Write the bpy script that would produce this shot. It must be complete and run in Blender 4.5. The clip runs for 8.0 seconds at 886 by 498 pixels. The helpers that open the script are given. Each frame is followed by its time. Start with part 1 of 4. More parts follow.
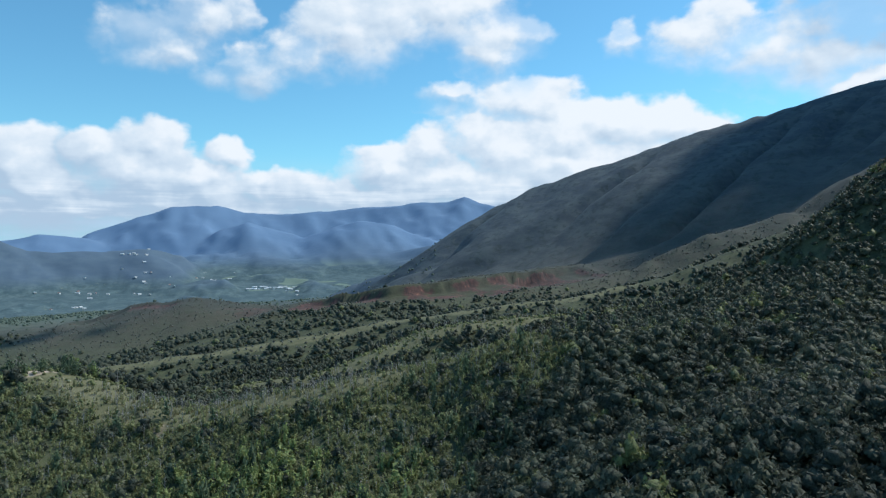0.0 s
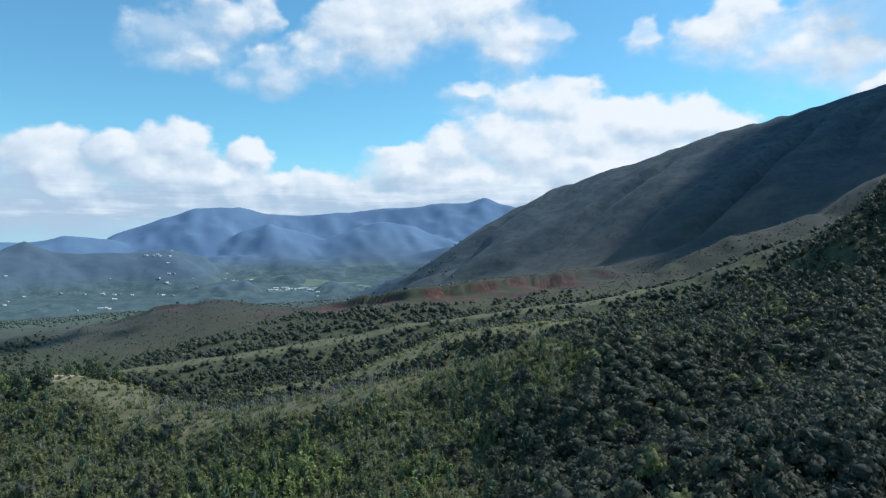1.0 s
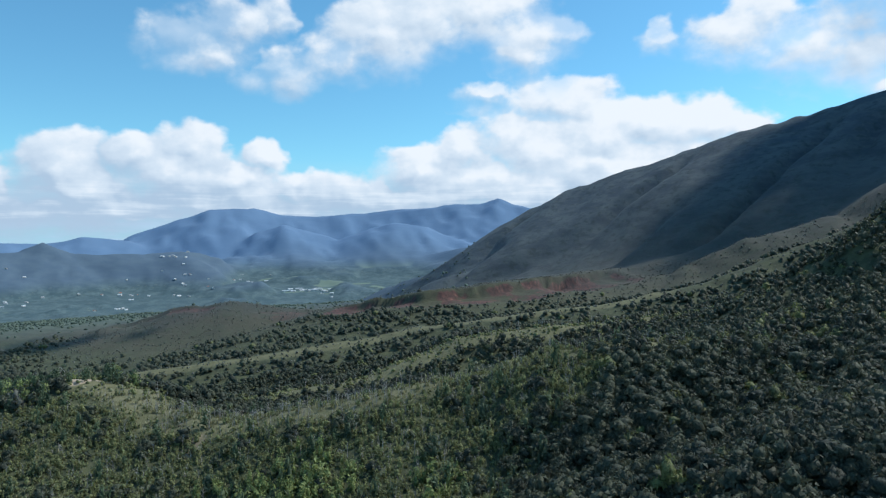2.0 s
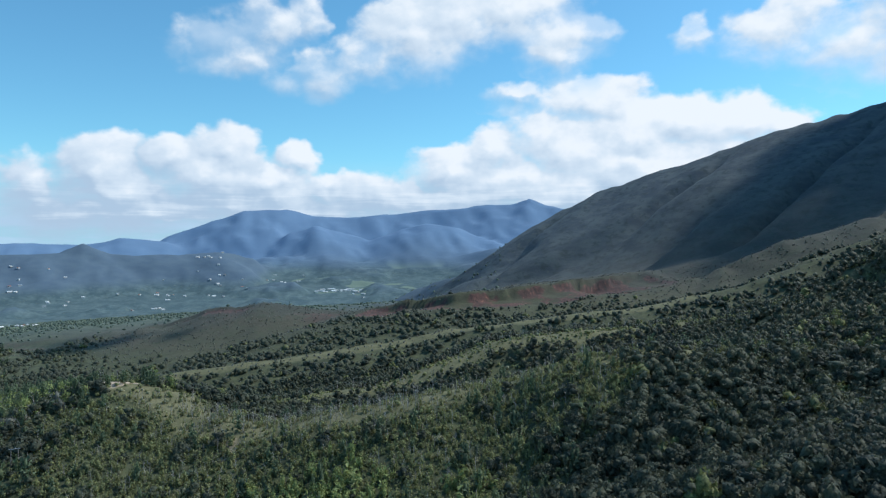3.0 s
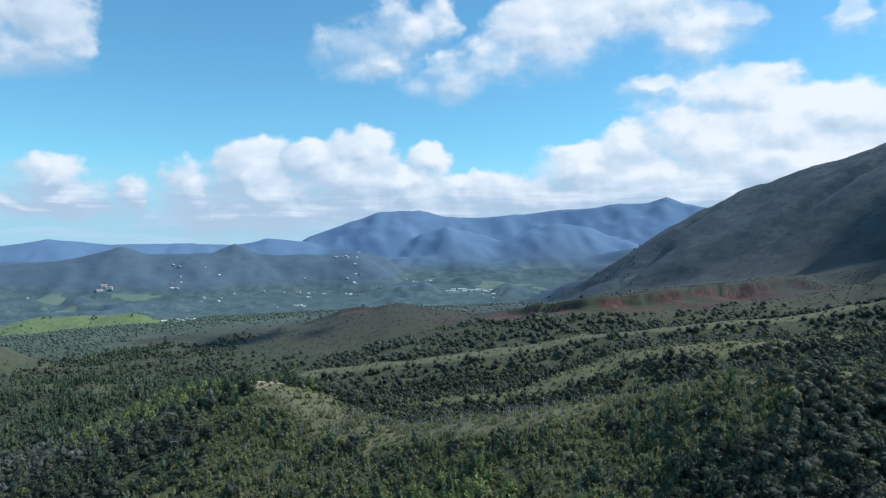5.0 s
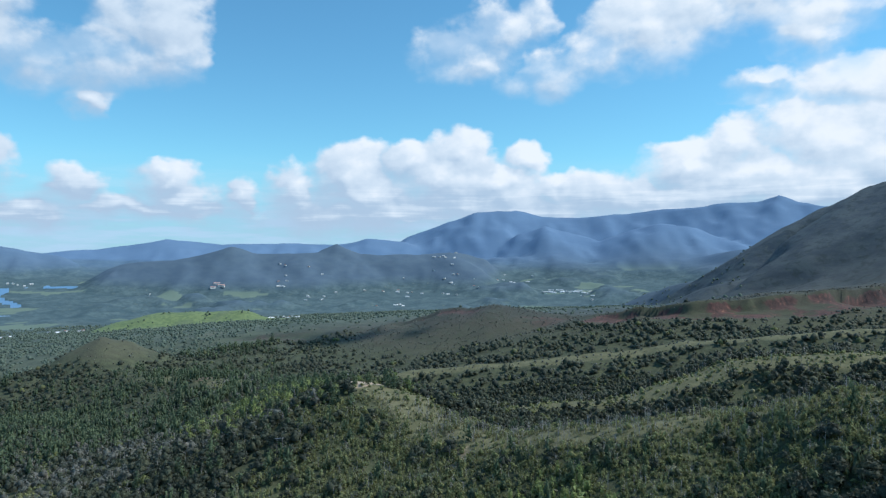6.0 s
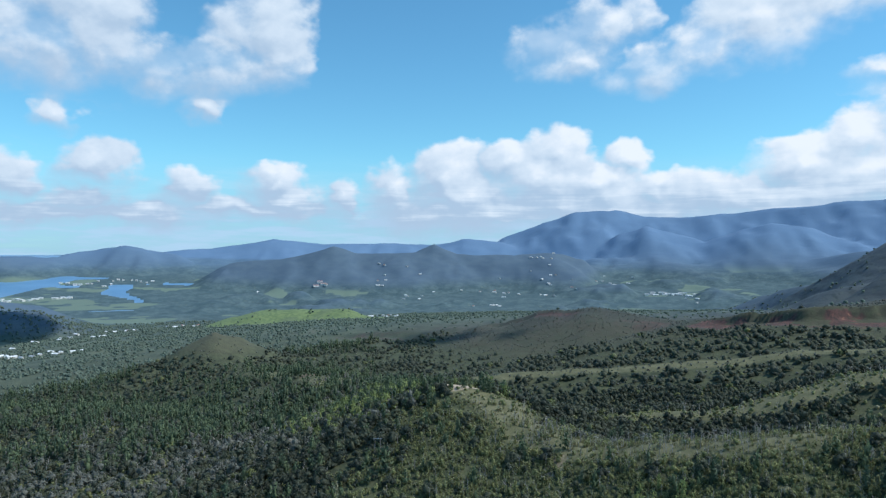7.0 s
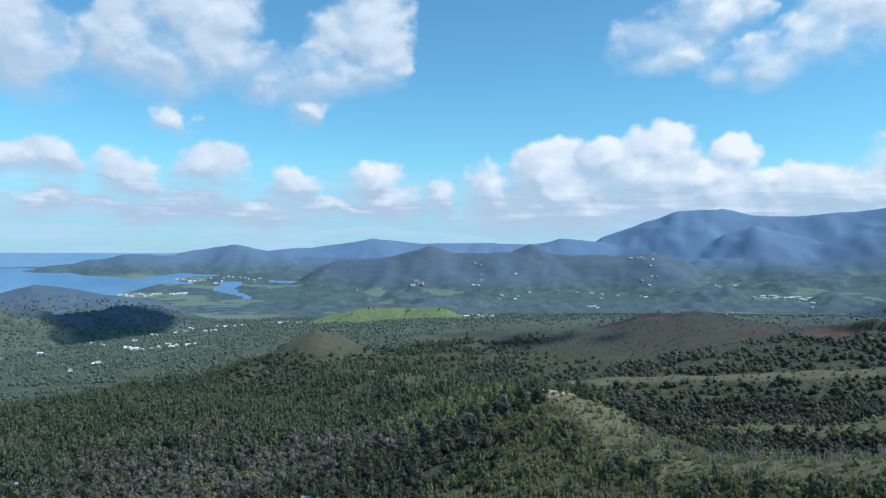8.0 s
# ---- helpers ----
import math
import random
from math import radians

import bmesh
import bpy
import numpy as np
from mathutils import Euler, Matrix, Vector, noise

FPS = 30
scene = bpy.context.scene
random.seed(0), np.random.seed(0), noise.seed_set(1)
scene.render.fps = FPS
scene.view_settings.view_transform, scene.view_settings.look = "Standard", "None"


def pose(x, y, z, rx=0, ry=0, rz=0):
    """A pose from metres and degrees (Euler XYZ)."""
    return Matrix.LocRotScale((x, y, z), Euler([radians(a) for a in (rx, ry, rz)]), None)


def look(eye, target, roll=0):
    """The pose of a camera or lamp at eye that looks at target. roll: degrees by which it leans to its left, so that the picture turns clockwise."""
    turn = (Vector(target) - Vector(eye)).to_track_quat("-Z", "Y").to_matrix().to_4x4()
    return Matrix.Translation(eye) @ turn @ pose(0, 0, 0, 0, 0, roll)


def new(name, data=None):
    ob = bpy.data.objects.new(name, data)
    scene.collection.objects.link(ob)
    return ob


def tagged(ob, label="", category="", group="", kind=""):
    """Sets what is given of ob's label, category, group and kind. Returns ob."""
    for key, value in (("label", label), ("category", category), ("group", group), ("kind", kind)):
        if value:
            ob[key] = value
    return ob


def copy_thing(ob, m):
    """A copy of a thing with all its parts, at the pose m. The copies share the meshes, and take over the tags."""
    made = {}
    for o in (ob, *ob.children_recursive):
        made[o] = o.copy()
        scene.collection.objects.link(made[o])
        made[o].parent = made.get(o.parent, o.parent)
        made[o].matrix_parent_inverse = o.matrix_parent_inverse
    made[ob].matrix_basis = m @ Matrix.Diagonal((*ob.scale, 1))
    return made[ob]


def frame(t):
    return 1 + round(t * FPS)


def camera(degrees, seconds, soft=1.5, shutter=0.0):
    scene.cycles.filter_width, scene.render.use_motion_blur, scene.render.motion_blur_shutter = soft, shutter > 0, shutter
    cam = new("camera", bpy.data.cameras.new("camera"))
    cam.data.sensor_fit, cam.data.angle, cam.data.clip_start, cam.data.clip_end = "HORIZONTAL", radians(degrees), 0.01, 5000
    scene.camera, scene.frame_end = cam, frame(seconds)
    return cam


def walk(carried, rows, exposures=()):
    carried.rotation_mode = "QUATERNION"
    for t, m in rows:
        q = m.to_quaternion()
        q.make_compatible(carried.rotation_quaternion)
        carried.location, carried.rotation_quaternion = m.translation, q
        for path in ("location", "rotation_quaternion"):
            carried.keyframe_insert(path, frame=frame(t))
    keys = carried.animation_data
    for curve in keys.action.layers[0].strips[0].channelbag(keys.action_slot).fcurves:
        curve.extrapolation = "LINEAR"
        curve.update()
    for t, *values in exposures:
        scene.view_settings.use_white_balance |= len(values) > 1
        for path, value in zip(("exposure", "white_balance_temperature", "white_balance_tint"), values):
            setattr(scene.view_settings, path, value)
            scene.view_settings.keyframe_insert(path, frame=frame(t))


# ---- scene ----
cam = camera(65.1, 8.0, soft=1.25)
PATH = [
    (0.0, pose(0.00, 0.00, 0.00, 90.000, 0.400, 0.000)),
    (0.5, pose(0.20, 0.15, 1.34, 90.017, 0.410, 0.899)),
    (1.0, pose(0.25, 0.18, 2.70, 90.055, 0.440, 1.658)),
    (1.5, pose(0.15, 0.20, 4.12, 90.078, 0.460, 2.055)),
    (3.0, pose(0.15, 0.38, 8.31, 90.147, 0.438, 5.353)),
    (3.5, pose(0.20, 0.56, 9.64, 90.144, 0.432, 6.789)),
    (4.0, pose(0.18, 0.89, 10.97, 90.138, 0.425, 8.416)),
    (4.5, pose(0.15, 1.45, 12.27, 90.141, 0.385, 12.006)),
    (6.0, pose(-0.55, 3.42, 15.88, 90.190, 0.116, 24.058)),
    (6.5, pose(-0.72, 4.07, 17.13, 90.183, 0.015, 28.047)),
    (7.0, pose(-0.85, 4.66, 18.28, 90.175, -0.111, 32.044)),
    (7.5, pose(-1.06, 5.25, 19.42, 90.137, -0.240, 36.017)),
    (8.0, pose(-1.34, 5.77, 20.61, 90.082, -0.341, 39.955)),
]
walk(cam, PATH, [(0.0, 0.05, 6050, 10), (8.0, 0.05, 5900, 10)])

# ---- sky, sun, exposure ----
SUN_TURN, SUN_HIGH = 66.0, 50.0      # degrees clockwise from +y, degrees above the horizon
sun_data = bpy.data.lights.new("sun", "SUN")
sun_data.energy, sun_data.angle, sun_data.color = 3.6, radians(0.9), (1.0, 0.94, 0.82)
sun = new("sun", sun_data)
a, h = radians(SUN_TURN), radians(SUN_HIGH)
SUN_WAY = Vector((math.sin(a) * math.cos(h), math.cos(a) * math.cos(h), math.sin(h)))
sun.matrix_world = look(SUN_WAY * 3000, (0, 0, 0))

# cumulus puffs by bank: bearing, height, half width, half height, in degrees
BANK_WEST = [(-36.2, 5.2, 1.9, 2.1), (-31.8, 6.4, 2.5, 2.4), (-26.9, 7.3, 1.6, 1.7), (-22.3, 8.0, 2.9, 2.1), (-24.2, 5.9, 4.7, 2.0), (-17.1, 7.6, 1.3, 1.4), (-19.6, 5.8, 3.7, 1.7), (-30.5, 4.7, 4.2, 1.9), (-22.3, 4.3, 8.0, 1.3), (-14.3, 5.0, 3.1, 1.2), (-10.3, 4.5, 4.1, 1.4)]
BANK_EAST = [(-4.8, 7.0, 2.8, 2.0), (-1.1, 7.8, 2.6, 1.8), (3.1, 9.3, 3.0, 2.2), (6.6, 12.0, 3.6, 1.7), (1.3, 12.7, 1.8, 0.7), (5.5, 8.2, 5.5, 2.8), (10.0, 9.1, 4.3, 2.4), (14.1, 10.0, 3.5, 2.0), (17.9, 9.5, 3.8, 1.9), (20.8, 9.3, 2.0, 1.0), (0.8, 5.7, 7.9, 1.6), (10.5, 6.8, 9.0, 2.0), (-3.9, 4.5, 9.3, 0.9)]
HIGH_MID = [(-15.0, 14.4, 2.6, 1.4), (-11.6, 15.6, 2.7, 1.8), (-7.9, 17.5, 3.9, 2.4), (-3.5, 18.8, 3.9, 2.2), (1.8, 18.8, 4.4, 1.8), (5.8, 17.5, 3.0, 1.6), (5.0, 15.5, 2.3, 1.2), (-22.8, 16.6, 3.0, 2.0), (-19.3, 17.6, 2.7, 2.0), (-21.4, 15.1, 2.2, 1.0), (-15.9, 18.4, 1.5, 1.4)]
HIGH_EAST = [(19.9, 15.9, 3.0, 1.7), (24.1, 14.8, 3.5, 1.7), (22.5, 16.7, 2.4, 1.4), (28.2, 15.0, 4.4, 2.7), (31.4, 15.5, 3.7, 2.9), (15.2, 16.6, 1.0, 1.0), (31.7, 11.6, 2.0, 0.7)]
HIGH_WEST = [(-71.6, 14.7, 3.7, 3.4), (-64.5, 15.6, 2.9, 2.9), (-60.3, 15.0, 4.9, 2.7), (-56.1, 13.9, 4.1, 1.5), (-50.4, 14.5, 4.3, 1.8), (-46.3, 17.2, 3.5, 3.4), (-44.7, 15.0, 2.2, 1.9), (-59.9, 18.0, 4.5, 2.1), (-61.5, 9.7, 1.3, 0.9), (-50.4, 11.1, 1.0, 0.9)]
ROW_WEST = [(-64.3, 5.5, 1.9, 1.5), (-58.5, 6.2, 2.4, 1.5), (-52.5, 5.0, 1.7, 1.5), (-45.8, 5.7, 1.8, 1.4), (-46.2, 6.6, 1.0, 0.7), (-44.4, 4.2, 2.2, 1.1), (-40.4, 4.3, 1.3, 1.3), (-69.1, 6.6, 1.8, 1.4), (-71.9, 6.2, 2.0, 0.9), (-55.2, 2.9, 1.8, 0.6), (-70.1, 3.5, 1.9, 0.7), (-59.4, 4.2, 2.5, 0.6)]
# low grey bases that lie against the mountains
BASE = [(-29, 3.2, 9, 1.5), (-19, 3.5, 9, 1.7), (-8, 3.7, 10, 1.5), (3, 4.6, 10, 1.7), (13, 6.0, 9, 1.9), (-60, 3.0, 8, 0.8), (-46, 3.2, 6, 0.8)]
# the same broken cumulus goes on round the rest of the sky
REST = [(48, 16, 9, 4), (66, 9, 8, 4), (90, 24, 10, 4), (118, 10, 10, 4), (150, 20, 12, 4), (-176, 9, 10, 4), (-150, 22, 10, 4), (-124, 9, 10, 4), (-100, 18, 8, 4)]


class Nodes:
    """Short calls for a node tree."""

    def __init__(self, tree):
        self.tree = tree
        tree.nodes.clear()

    def add(self, kind, inputs=(), **props):
        n = self.tree.nodes.new(kind)
        for key, value in props.items():
            setattr(n, key, value)
        for key, value in dict(inputs).items():
            self.put(n.inputs[key], value)
        return n

    def put(self, socket, value):
        if isinstance(value, bpy.types.NodeSocket):
            self.tree.links.new(value, socket)
        else:
            socket.default_value = value

    def math(self, op, *values, clamp=False):
        n = self.add("ShaderNodeMath", enumerate(values), operation=op, use_clamp=clamp)
        return n.outputs[0]

    def vec(self, op, *values, out=0):
        n = self.add("ShaderNodeVectorMath", enumerate(values), operation=op)
        return n.outputs[out]

    def ramp(self, value, lo, hi, a=0.0, b=1.0, smooth=True):
        n = self.add("ShaderNodeMapRange", {0: value, 1: lo, 2: hi, 3: a, 4: b}, interpolation_type="SMOOTHSTEP" if smooth else "LINEAR")
        return n.outputs[0]

    def mix(self, fac, c1, c2, blend="MIX"):
        n = self.add("ShaderNodeMix", {0: fac, 6: c1, 7: c2}, data_type="RGBA", blend_type=blend)
        return n.outputs[2]

    def noise(self, vector, scale, detail=4.0, rough=0.55, lac=2.0):
        n = self.add("ShaderNodeTexNoise", {"Vector": vector, "Scale": scale, "Detail": detail, "Roughness": rough, "Lacunarity": lac})
        return n.outputs[0]


def make_sky():
    world = bpy.data.worlds.new("world")
    scene.world = world
    world.use_nodes = True
    k = Nodes(world.node_tree)
    way = k.add("ShaderNodeTexCoord").outputs["Generated"]
    xyz = k.add("ShaderNodeSeparateXYZ", {0: way}).outputs
    bearing = k.math("MULTIPLY", k.math("ARCTAN2", xyz[0], xyz[1]), 180 / math.pi)
    height = k.math("MULTIPLY", k.math("ARCSINE", xyz[2]), 180 / math.pi)
    spot = k.add("ShaderNodeCombineXYZ", {0: bearing, 1: height, 2: 0.0}).outputs[0]

    def field(at):
        f = None
        for bank in (BANK_WEST, BANK_EAST, HIGH_MID, HIGH_EAST, HIGH_WEST, ROW_WEST, BASE, REST):
            for b, e, w, t in bank:
                d = k.vec("MULTIPLY_ADD", at, (1 / w, 1 / t, 0), (-b / w, -e / t, 0))
                d = k.vec("LENGTH", d, out=1)
                d = k.math("MULTIPLY", k.math("SUBTRACT", d, 1.0), min(t, 2.4) ** 0.6)
                f = d if f is None else k.math("SMOOTH_MIN", f, d, 0.6)
        return f

    # billows: the puffs' outline broken up by noise, at two scales
    stretched = k.vec("MULTIPLY", way, (1.0, 1.0, 1.35))
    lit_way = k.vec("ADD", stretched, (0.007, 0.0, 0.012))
    n_big = k.noise(stretched, 11.0, 8.0, 0.50)
    n_lit = k.noise(lit_way, 11.0, 5.0, 0.50)
    wisps = k.noise(stretched, 60.0, 5.0, 0.6)
    # the puffs are bent out of their round shape
    bend = k.add("ShaderNodeTexNoise", {"Vector": stretched, "Scale": 17.0, "Detail": 3.0}).outputs[1]
    spot = k.vec("MULTIPLY_ADD", bend, (5.0, 3.2, 0), k.vec("ADD", spot, (-2.5, -1.6, 0)))
    f0 = field(spot)
    f1 = field(k.vec("ADD", spot, (0.5, 0.9, 0)))
    rough = k.math("MULTIPLY", k.math("SUBTRACT", n_big, 0.5), 2.4)
    rough = k.math("ADD", rough, k.math("MULTIPLY", k.math("SUBTRACT", wisps, 0.5), 0.4))
    body = k.math("SUBTRACT", rough, f0)
    # sunlit tops with crisp edges, soft grey undersides
    slope = k.math("SUBTRACT", f1, f0)
    crisp = k.ramp(slope, -0.35, 0.35, 0.55, 1.7)
    cover = k.ramp(k.math("MULTIPLY", k.math("ADD", body, 0.12), crisp), -0.55, 0.55)
    # the high clouds are thinner, ragged at the edge and lit through
    high = k.ramp(height, 11.5, 14.5)
    cover = k.math("MULTIPLY", cover, k.math("SUBTRACT", 1.0, k.math("MULTIPLY", high, k.ramp(n_big, 0.56, 0.38, 0.0, 0.55))))
    lit = k.math("ADD", k.math("MULTIPLY", slope, k.ramp(high, 0.0, 1.0, 0.42, 0.24)), k.math("MULTIPLY", k.math("SUBTRACT", n_big, n_lit), 1.7))
    lit = k.math("ADD", lit, k.ramp(bearing, -75.0, 25.0, -0.26, 0.12))
    # the thick cloud over the eastern mountain is grey underneath
    thick = k.vec("LENGTH", k.vec("MULTIPLY_ADD", spot, (1 / 6.5, 1 / 3.6, 0), (-32 / 6.5, -16.6 / 3.6, 0)), out=1)
    lit = k.math("SUBTRACT", lit, k.ramp(thick, 1.15, 0.6, 0.0, 0.6))
    bands = k.noise(k.vec("MULTIPLY", way, (4, 4, 60)), 2.0, 4.0, 0.6)
    low_base = k.math("MULTIPLY", k.ramp(height, 6.5, 3.0, 0.0, 0.42), k.ramp(bands, 0.36, 0.6, 0.35, 1.0))
    lit = k.math("SUBTRACT", lit, low_base)
    white = k.mix(k.ramp(lit, -0.5, 0.12), (0.44, 0.56, 0.68, 1), (0.68, 0.765, 0.83, 1))
    white = k.mix(k.ramp(lit, -0.02, 0.36), white, (0.86, 0.89, 0.90, 1))
    sky = k.add("ShaderNodeTexSky", sky_type="NISHITA", sun_disc=False, sun_elevation=radians(SUN_HIGH), sun_rotation=radians(SUN_TURN),
                altitude=0.0, air_density=1.0, dust_density=0.3, ozone_density=2.0)
    blue = k.vec("MULTIPLY", sky.outputs[0], (0.084, 0.139, 0.141))
    # thin bright haze under the cloud bases along the skyline
    veil = k.noise(k.vec("MULTIPLY", way, (3, 3, 26)), 2.4, 6.0, 0.6)
    low = k.math("MULTIPLY", k.ramp(height, 8.0, 2.0), k.ramp(veil, 0.32, 0.68, 0.65, 1.0))
    pale = k.mix(k.ramp(veil, 0.4, 0.62), (0.33, 0.55, 0.74, 1), (0.46, 0.64, 0.79, 1))
    blue = k.mix(low, blue, pale)
    total = k.mix(cover, blue, white)
    back = k.add("ShaderNodeBackground", {0: total, 1: 1.0})
    k.add("ShaderNodeOutputWorld", {0: back.outputs[0]})


make_sky()

# ---- relief ----
# crest lines, from west to east: metres from the first camera
RIDGES = {
    "near": ([(-217, 362, -66), (-187, 359, -69), (-155, 342, -75), (-119, 331, -77), (-83, 330, -71), (-42, 334, -64), (-3, 352, -58), (32, 345, -45), (78, 336, -40), (102, 340, -41), (126, 352, -40), (160, 385, -46), (190, 452, -40), (213, 474, -22), (232, 480, -3), (254, 470, 17), (300, 470, 52), (400, 480, 118)], 0.50, 0.42, 10),
    "home": ([(-60, 190, -112), (-23, 234, -89), (17, 246, -87), (62, 222, -70), (122, 224, -58), (200, 185, -32), (300, 130, 5)], 0.36, 0.40, 12),
    "face": ([(122, 224, -58), (159, 281, -50), (180, 325, -42), (225, 397, -20), (258, 446, -4), (300, 462, 32)], 0.34, 0.60, 14),
    "spur": ([(-217, 362, -66), (-361, 479, -99), (-533, 576, -119), (-695, 648, -142), (-775, 690, -146)], 0.36, 0.30, 14),
    "shelf": ([(-300, 300, -114), (-480, 330, -124), (-640, 340, -134), (-800, 330, -152), (-900, 200, -172)], 0.12, 0.26, 60),
    "second": ([(-191, 484, -105), (-133, 503, -97), (-87, 508, -90), (-41, 528, -75), (-11, 545, -63), (34, 559, -59), (102, 581, -56), (182, 613, -52), (300, 650, -30)], 0.34, 0.30, 10),
    "third": ([(-381, 703, -125), (-330, 729, -120), (-268, 748, -113), (-202, 764, -112), (-133, 779, -100), (-62, 798, -83), (42, 789, -69), (138, 788, -56), (258, 800, -36), (312, 801, -15), (377, 817, 8), (511, 801, 66)], 0.30, 0.26, 14),
    "knob": ([(-1000, 1080, -195), (-762, 1060, -147), (-647, 1099, -126), (-563, 1111, -108), (-506, 1128, -90), (-418, 1152, -78), (-300, 1147, -93)], 0.28, 0.30, 40),
    "terrace": ([(300, 1110, -36), (328, 1100, -22), (373, 1100, 0), (417, 1100, 18), (462, 1100, 31), (552, 1100, 54), (641, 1100, 107), (760, 1090, 170)], 0.35, 0.30, 12),
    "scar": ([(-277, 1116, -97), (-166, 1047, -68), (-77, 1007, -54), (-4, 1030, -49), (105, 1115, -39), (181, 1166, -34), (248, 1225, -29), (420, 1240, 5)], 0.20, 0.10, 6),
    "main": ([(-274, 2334, -110), (-43, 2200, -37), (62, 2099, 35), (137, 1995, 106), (184, 1941, 131), (256, 1883, 165), (399, 1837, 213), (533, 1782, 250), (605, 1748, 275), (670, 1724, 294), (765, 1685, 314), (831, 1653, 332), (904, 1614, 356), (997, 1558, 375), (1300, 1450, 430)], 0.50, 0.50, 20),
    "cone": ([(-934, 679, -152), (-886, 741, -110), (-860, 775, -122), (-774, 858, -172)], 0.42, 0.42, 10),
    "green": ([(-1678, 1492, -185), (-1604, 1571, -166), (-1403, 1680, -162), (-1291, 1698, -203)], 0.5, 0.45, 30),
    "dark": ([(-2252, 613, -124), (-2137, 681, -127), (-2121, 731, -148), (-2128, 823, -172), (-2115, 923, -167), (-2104, 1008, -154), (-2057, 1130, -159), (-2034, 1170, -198)], 0.5, 0.5, 30),
    "left": ([(-2576, 819, -135), (-2556, 879, -122), (-2530, 953, -104), (-2510, 1004, -111), (-2479, 1080, -132), (-2411, 1224, -164)], 0.30, 0.40, 30),
    "headland": ([(-3721, 1276, -81), (-3716, 1427, -56), (-3649, 1591, -27), (-3600, 1698, -6), (-3536, 1928, -18), (-3490, 2102, 19), (-3397, 2249, 43), (-3287, 2406, 16)], 0.6, 0.6, 30),
    "coast": ([(-3660, 2678, 13), (-3441, 2955, 36), (-3263, 3150, 87), (-3034, 3373, 66), (-2691, 3713, 70), (-2477, 3859, 60), (-2313, 3960, 98), (-2102, 4076, 80)], 0.45, 0.6, 40),
    "hills": ([(-2735, 2426, -35), (-2522, 2586, -13), (-2367, 2729, 38), (-2282, 2801, 6), (-2048, 2976, 8), (-1992, 3067, 55), (-1852, 3154, 6), (-1645, 3316, -4), (-1467, 3398, 12), (-1356, 3491, -25)], 0.62, 0.6, 25),
    "massif": ([(-2214, 4207, 67), (-2076, 4277, 144), (-1865, 4373, 236), (-1724, 4431, 285), (-1474, 4520, 294), (-1332, 4564, 251), (-1020, 4674, 241), (-776, 4721, 267), (-572, 4750, 288), (-276, 4776, 299), (-118, 4783, 322), (34, 4784, 324), (153, 4782, 357), (268, 4776, 312), (375, 4769, 288), (700, 4740, 280)], 0.62, 0.7, 25),
    "shoulder": ([(-1470, 4062, -1), (-1322, 4164, 121), (-1158, 4213, 172), (-996, 4253, 119), (-755, 4205, 32)], 0.5, 0.6, 25),
    "buttress": ([(-858, 4234, 66), (-674, 4297, 149), (-520, 4318, 180), (-310, 4339, 154), (-108, 4319, 79)], 0.5, 0.6, 25),
    "foothill": ([(-1858, 3495, -56), (-1610, 3616, -35), (-1289, 3743, -62), (-957, 3841, -42), (-619, 3909, -62), (-345, 3943, -35), (-69, 3958, 14), (146, 3949, 36)], 0.45, 0.5, 30),
}


def value_noise(x, y, seed=0):
    """Smooth noise in -1..1 on arrays, one unit to a cell."""
    xi, yi = np.floor(x), np.floor(y)
    u, v = x - xi, y - yi
    u, v = u * u * u * (u * (u * 6 - 15) + 10), v * v * v * (v * (v * 6 - 15) + 10)

    def corner(i, j):
        n = np.sin((xi + i) * 127.1 + (yi + j) * 311.7 + seed * 74.7) * 43758.5453
        return (n - np.floor(n)) * 2 - 1

    top = corner(0, 0) * (1 - u) + corner(1, 0) * u
    low = corner(0, 1) * (1 - u) + corner(1, 1) * u
    return top * (1 - v) + low * v


def fbm(x, y, size, octaves=4, seed=0, gain=0.5):
    total, amp, norm = 0.0, 1.0, 0.0
    for o in range(octaves):
        total = total + amp * value_noise(x / size, y / size, seed + o * 13)
        norm, amp, size = norm + amp, amp * gain, size / 2.03
    return total / norm


def smooth(v, lo, hi):
    t = np.clip((v - lo) / (hi - lo), 0, 1)
    return t * t * (3 - 2 * t)


def fall_at(r):
    """How many degrees below the level the valley floor lies. Past 2 km the distance is drawn together, so that the skyline comes near."""
    return np.where(r < 4050, 7.125 - 6.125 * np.clip((r - 2000) / 2050, 0, 1), 1.0 - 0.9 * np.clip((r - 4050) / 850, 0, 1))


def range_at(fall):
    return 2000 + (7.125 - fall) / 6.125 * 2050


def plain_height(r):
    return np.where(r < 2000, -250.0, -r * np.tan(np.radians(fall_at(r))))


def segments(x, y, points):
    """For each stretch of a crest line: distance from it, its height there, its range from the middle, the way along it."""
    run = 0.0
    for (x0, y0, z0), (x1, y1, z1) in zip(points, points[1:]):
        dx, dy = x1 - x0, y1 - y0
        length = math.hypot(dx, dy)
        t = np.clip(((x - x0) * dx + (y - y0) * dy) / length ** 2, 0, 1)
        px, py = x0 + t * dx, y0 + t * dy
        yield np.hypot(x - px, y - py), z0 + t * (z1 - z0), np.hypot(px, py), run + t * length
        run += length


def crest(x, y, points):
    """Distance from a crest line."""
    return np.minimum.reduce([d for d, *_ in segments(x, y, points)])


